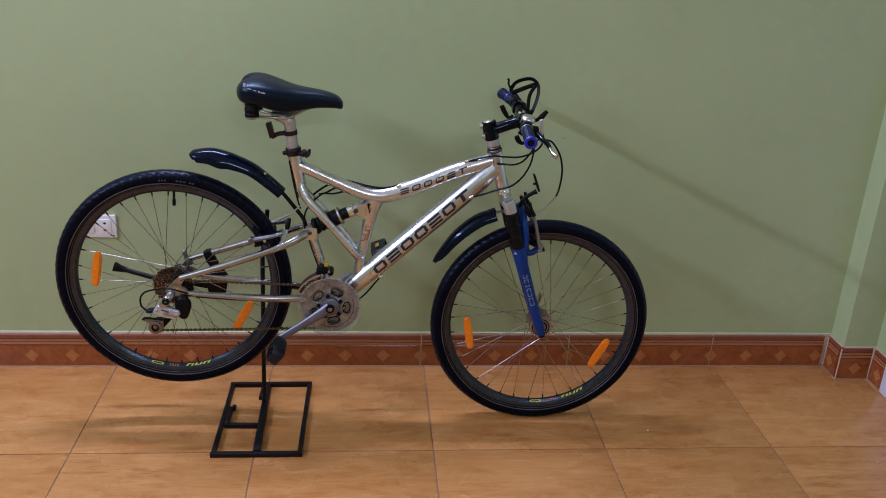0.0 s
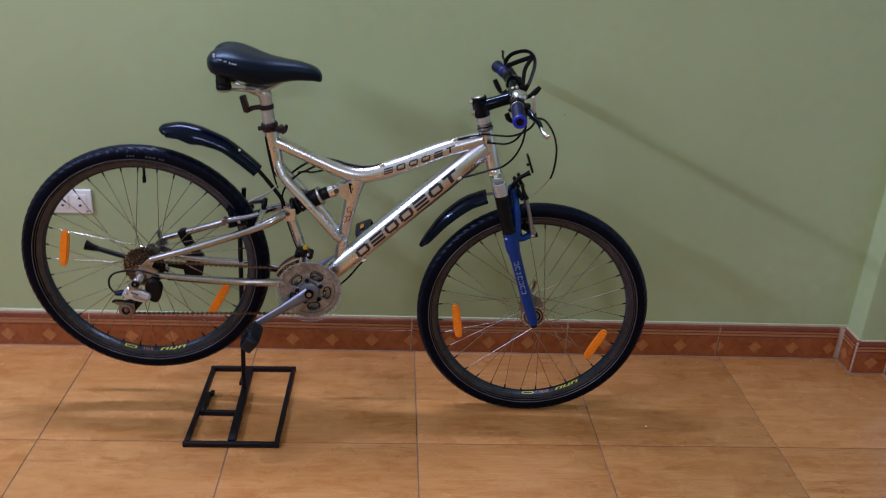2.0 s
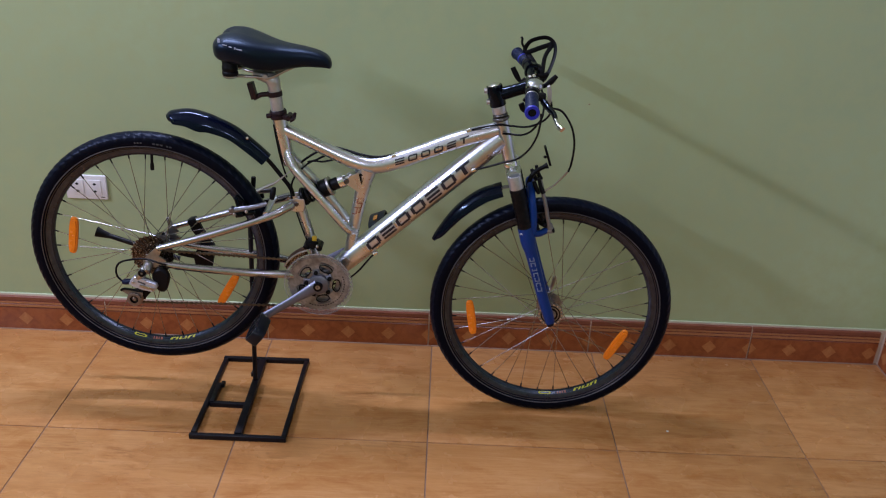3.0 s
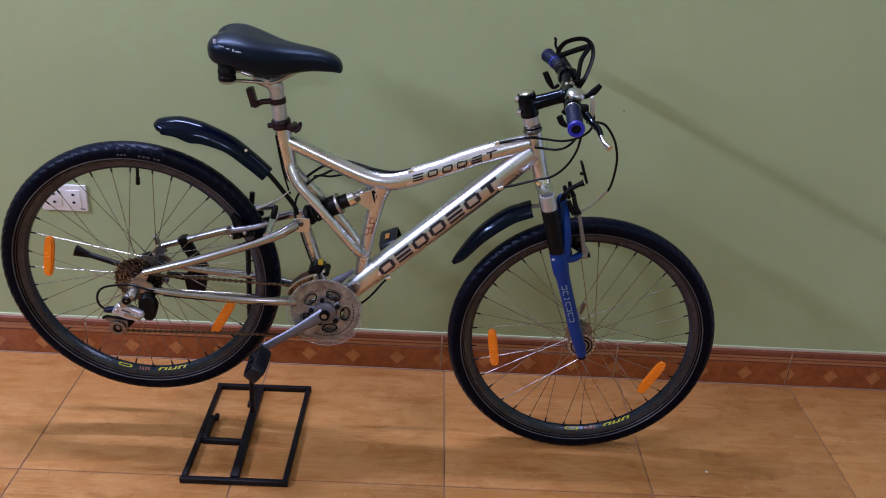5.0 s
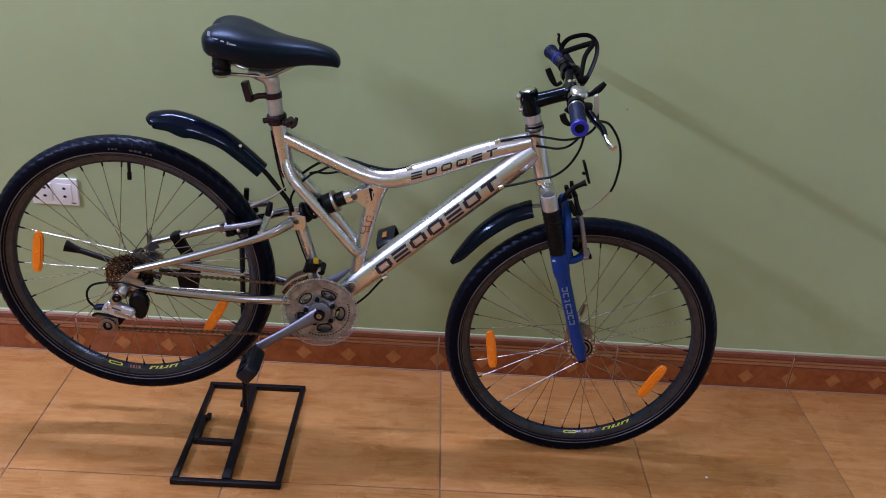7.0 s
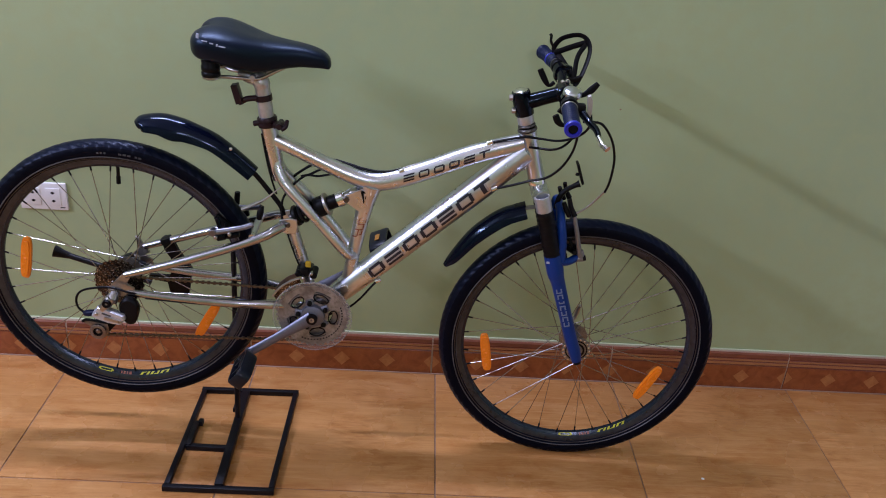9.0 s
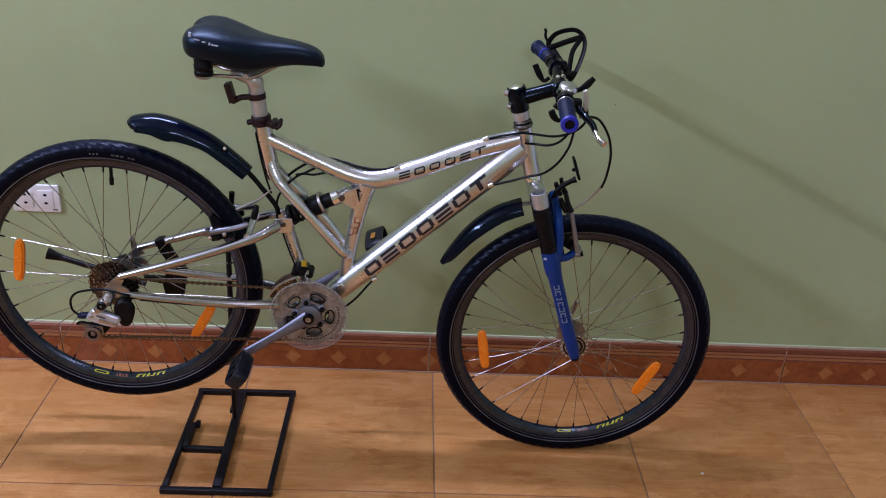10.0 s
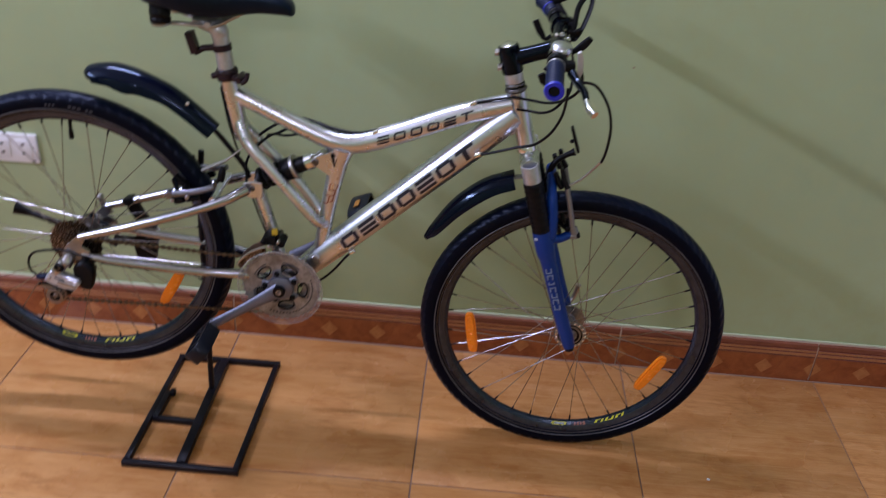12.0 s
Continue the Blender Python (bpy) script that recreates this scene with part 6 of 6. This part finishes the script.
# ---- cables ----
CABLES = [
    ("brake_cable", 0.0026, [(0.232, -0.150, 0.898), (0.254, -0.137, 0.895), (0.277, -0.123, 0.884), (0.301, -0.110, 0.850), (0.314, -0.096, 0.812), (0.318, -0.084, 0.779), (0.317, -0.073, 0.743), (0.314, -0.062, 0.720)]),
    ("gear_cable", 0.0026, [(0.228, -0.130, 0.880), (0.228, -0.128, 0.856), (0.225, -0.111, 0.820), (0.211, -0.092, 0.781), (0.187, -0.073, 0.750), (0.156, -0.054, 0.733), (0.120, -0.042, 0.716), (0.085, -0.035, 0.703)]),
    ("gear_cable", 0.0026, [(0.244, -0.130, 0.921), (0.250, -0.130, 0.892), (0.243, -0.120, 0.868), (0.225, -0.095, 0.845), (0.202, -0.060, 0.826), (0.172, -0.024, 0.816), (0.140, -0.020, 0.816), (0.10, -0.014, 0.806), (0.072, -0.010, 0.797)]),
    ("gear_cable", 0.0026, [(0.235, 0.09, 0.91), (0.246, 0.02, 0.880), (0.240, -0.06, 0.856), (0.226, -0.080, 0.838), (0.212, -0.065, 0.815), (0.194, -0.048, 0.802), (0.173, -0.030, 0.797), (0.150, -0.026, 0.797)]),
    ("strap", 0.0056, [(0.207, 0.150, 0.955), (0.205, 0.150, 0.967), (0.219, 0.142, 0.988), (0.252, 0.133, 0.999), (0.272, 0.125, 0.989), (0.277, 0.117, 0.965), (0.267, 0.108, 0.927), (0.253, 0.100, 0.900), (0.240, 0.095, 0.898)]),
    ("strap", 0.0064, [(0.206, 0.144, 0.955), (0.238, 0.140, 0.970), (0.272, 0.136, 0.984)]),
    ("strap", 0.0056, [(0.271, 0.136, 0.981), (0.254, 0.125, 0.954), (0.249, 0.110, 0.918), (0.246, 0.10, 0.900)]),
    ("strap", 0.0066, [(0.208, 0.150, 0.960), (0.235, 0.125, 0.927), (0.254, 0.100, 0.903)]),
    ("strap_tip", 0.0030, [(0.1925, 0.150, 0.994), (0.196, 0.150, 0.990), (0.1965, 0.150, 0.978), (0.206, 0.150, 0.962)]),
    ("top_tube_cable", 0.0016, [(0.072, -0.006, 0.7955), (0.0, -0.004, 0.767), (-0.07, -0.004, 0.7405), (-0.116, -0.004, 0.7245)]),
    ("top_tube_cable", 0.0030, [(-0.110, -0.004, 0.7255), (-0.135, -0.003, 0.7175), (-0.165, -0.001, 0.7150), (-0.198, 0.004, 0.7185), (-0.225, 0.012, 0.7230), (-0.262, 0.018, 0.728), (-0.300, 0.020, 0.716), (-0.325, 0.020, 0.701), (-0.347, 0.018, 0.684)]),
    ("gear_cable", 0.0028, [(-0.262, 0.020, 0.716), (-0.290, 0.022, 0.702), (-0.312, 0.022, 0.690), (-0.330, 0.020, 0.686)]),
    ("brake_cable", 0.0026, [(-0.255, 0.012, 0.700), (-0.29, 0.016, 0.690), (-0.32, 0.018, 0.688), (-0.350, 0.006, 0.664), (-0.366, -0.004, 0.64), (-0.368, -0.010, 0.610), (-0.365, -0.02, 0.592)]),
    ("seat_tube_cable", 0.0022, [(-0.405, -0.012, 0.79), (-0.395, -0.016, 0.73), (-0.386, -0.014, 0.685), (-0.378, -0.012, 0.655)]),
    ("gear_cable", 0.0026, [(-0.156, -0.012, 0.455), (-0.170, -0.02, 0.442), (-0.196, -0.02, 0.408), (-0.226, -0.014, 0.378), (-0.268, -0.008, 0.356)]),
    ("gear_cable", 0.0026, [(-0.680, -0.080, 0.430), (-0.692, -0.086, 0.436), (-0.718, -0.087, 0.445), (-0.745, -0.088, 0.447), (-0.786, -0.089, 0.439), (-0.803, -0.090, 0.422), (-0.803, -0.092, 0.398), (-0.788, -0.092, 0.381)]),
    ("gear_cable", 0.0020, [(-0.360, -0.016, 0.580), (-0.350, -0.018, 0.545), (-0.336, -0.018, 0.500), (-0.326, -0.020, 0.478)]),
    ("gear_cable", 0.0018, [(-0.66, -0.078, 0.418), (-0.55, -0.076, 0.410), (-0.44, -0.062, 0.402)]),
]
for name, r, points in CABLES:
    m = STEEL if name == "top_tube_cable" and r < 0.002 else BLACK_MATT
    flat = name == "strap"
    part(name, Geo().tube(points, r, 0, 10 if flat else 8, 8, 0.35 if flat else 1.0), m, bike, "flat black looped rubber strap" if flat else "")
part("noodle", Geo().tube([(0.315, -0.062, 0.723), (0.301, -0.056, 0.701), (0.283, -0.052, 0.678), (0.262, -0.050, 0.662)], 0.0024, 0, 8), STEEL, bike, "bright curved brake noodle")
for p in ((0.070, -0.010, 0.7965), (-0.112, -0.010, 0.7235), (0.086, -0.034, 0.703), (-0.155, -0.014, 0.456)):
    part("cable_stop", Geo().rod(Vector(p) - Vector((0.006, 0, 0.003)), Vector(p) + Vector((0.006, 0, 0.003)), 0.0048), CHROME, bike)

# ---- floor tiles ----
tile = Geo().box((0, 0, -0.005), (0.4965, 0.4965, 0.010), 0, 0.0012).mesh("floor_tile", [TILE])
for i in range(-8, 4):
    for j in range(0, 10):
        x, y = 0.0 + 0.5 * i + 0.25, -0.494 - 0.5 * j + 0.25
        if x + 0.25 < WEST or x - 0.25 > EAST or y + 0.25 < SOUTH:
            continue
        part("floor_tile", tile, None, floor, matrix=pose(x, y, 0))
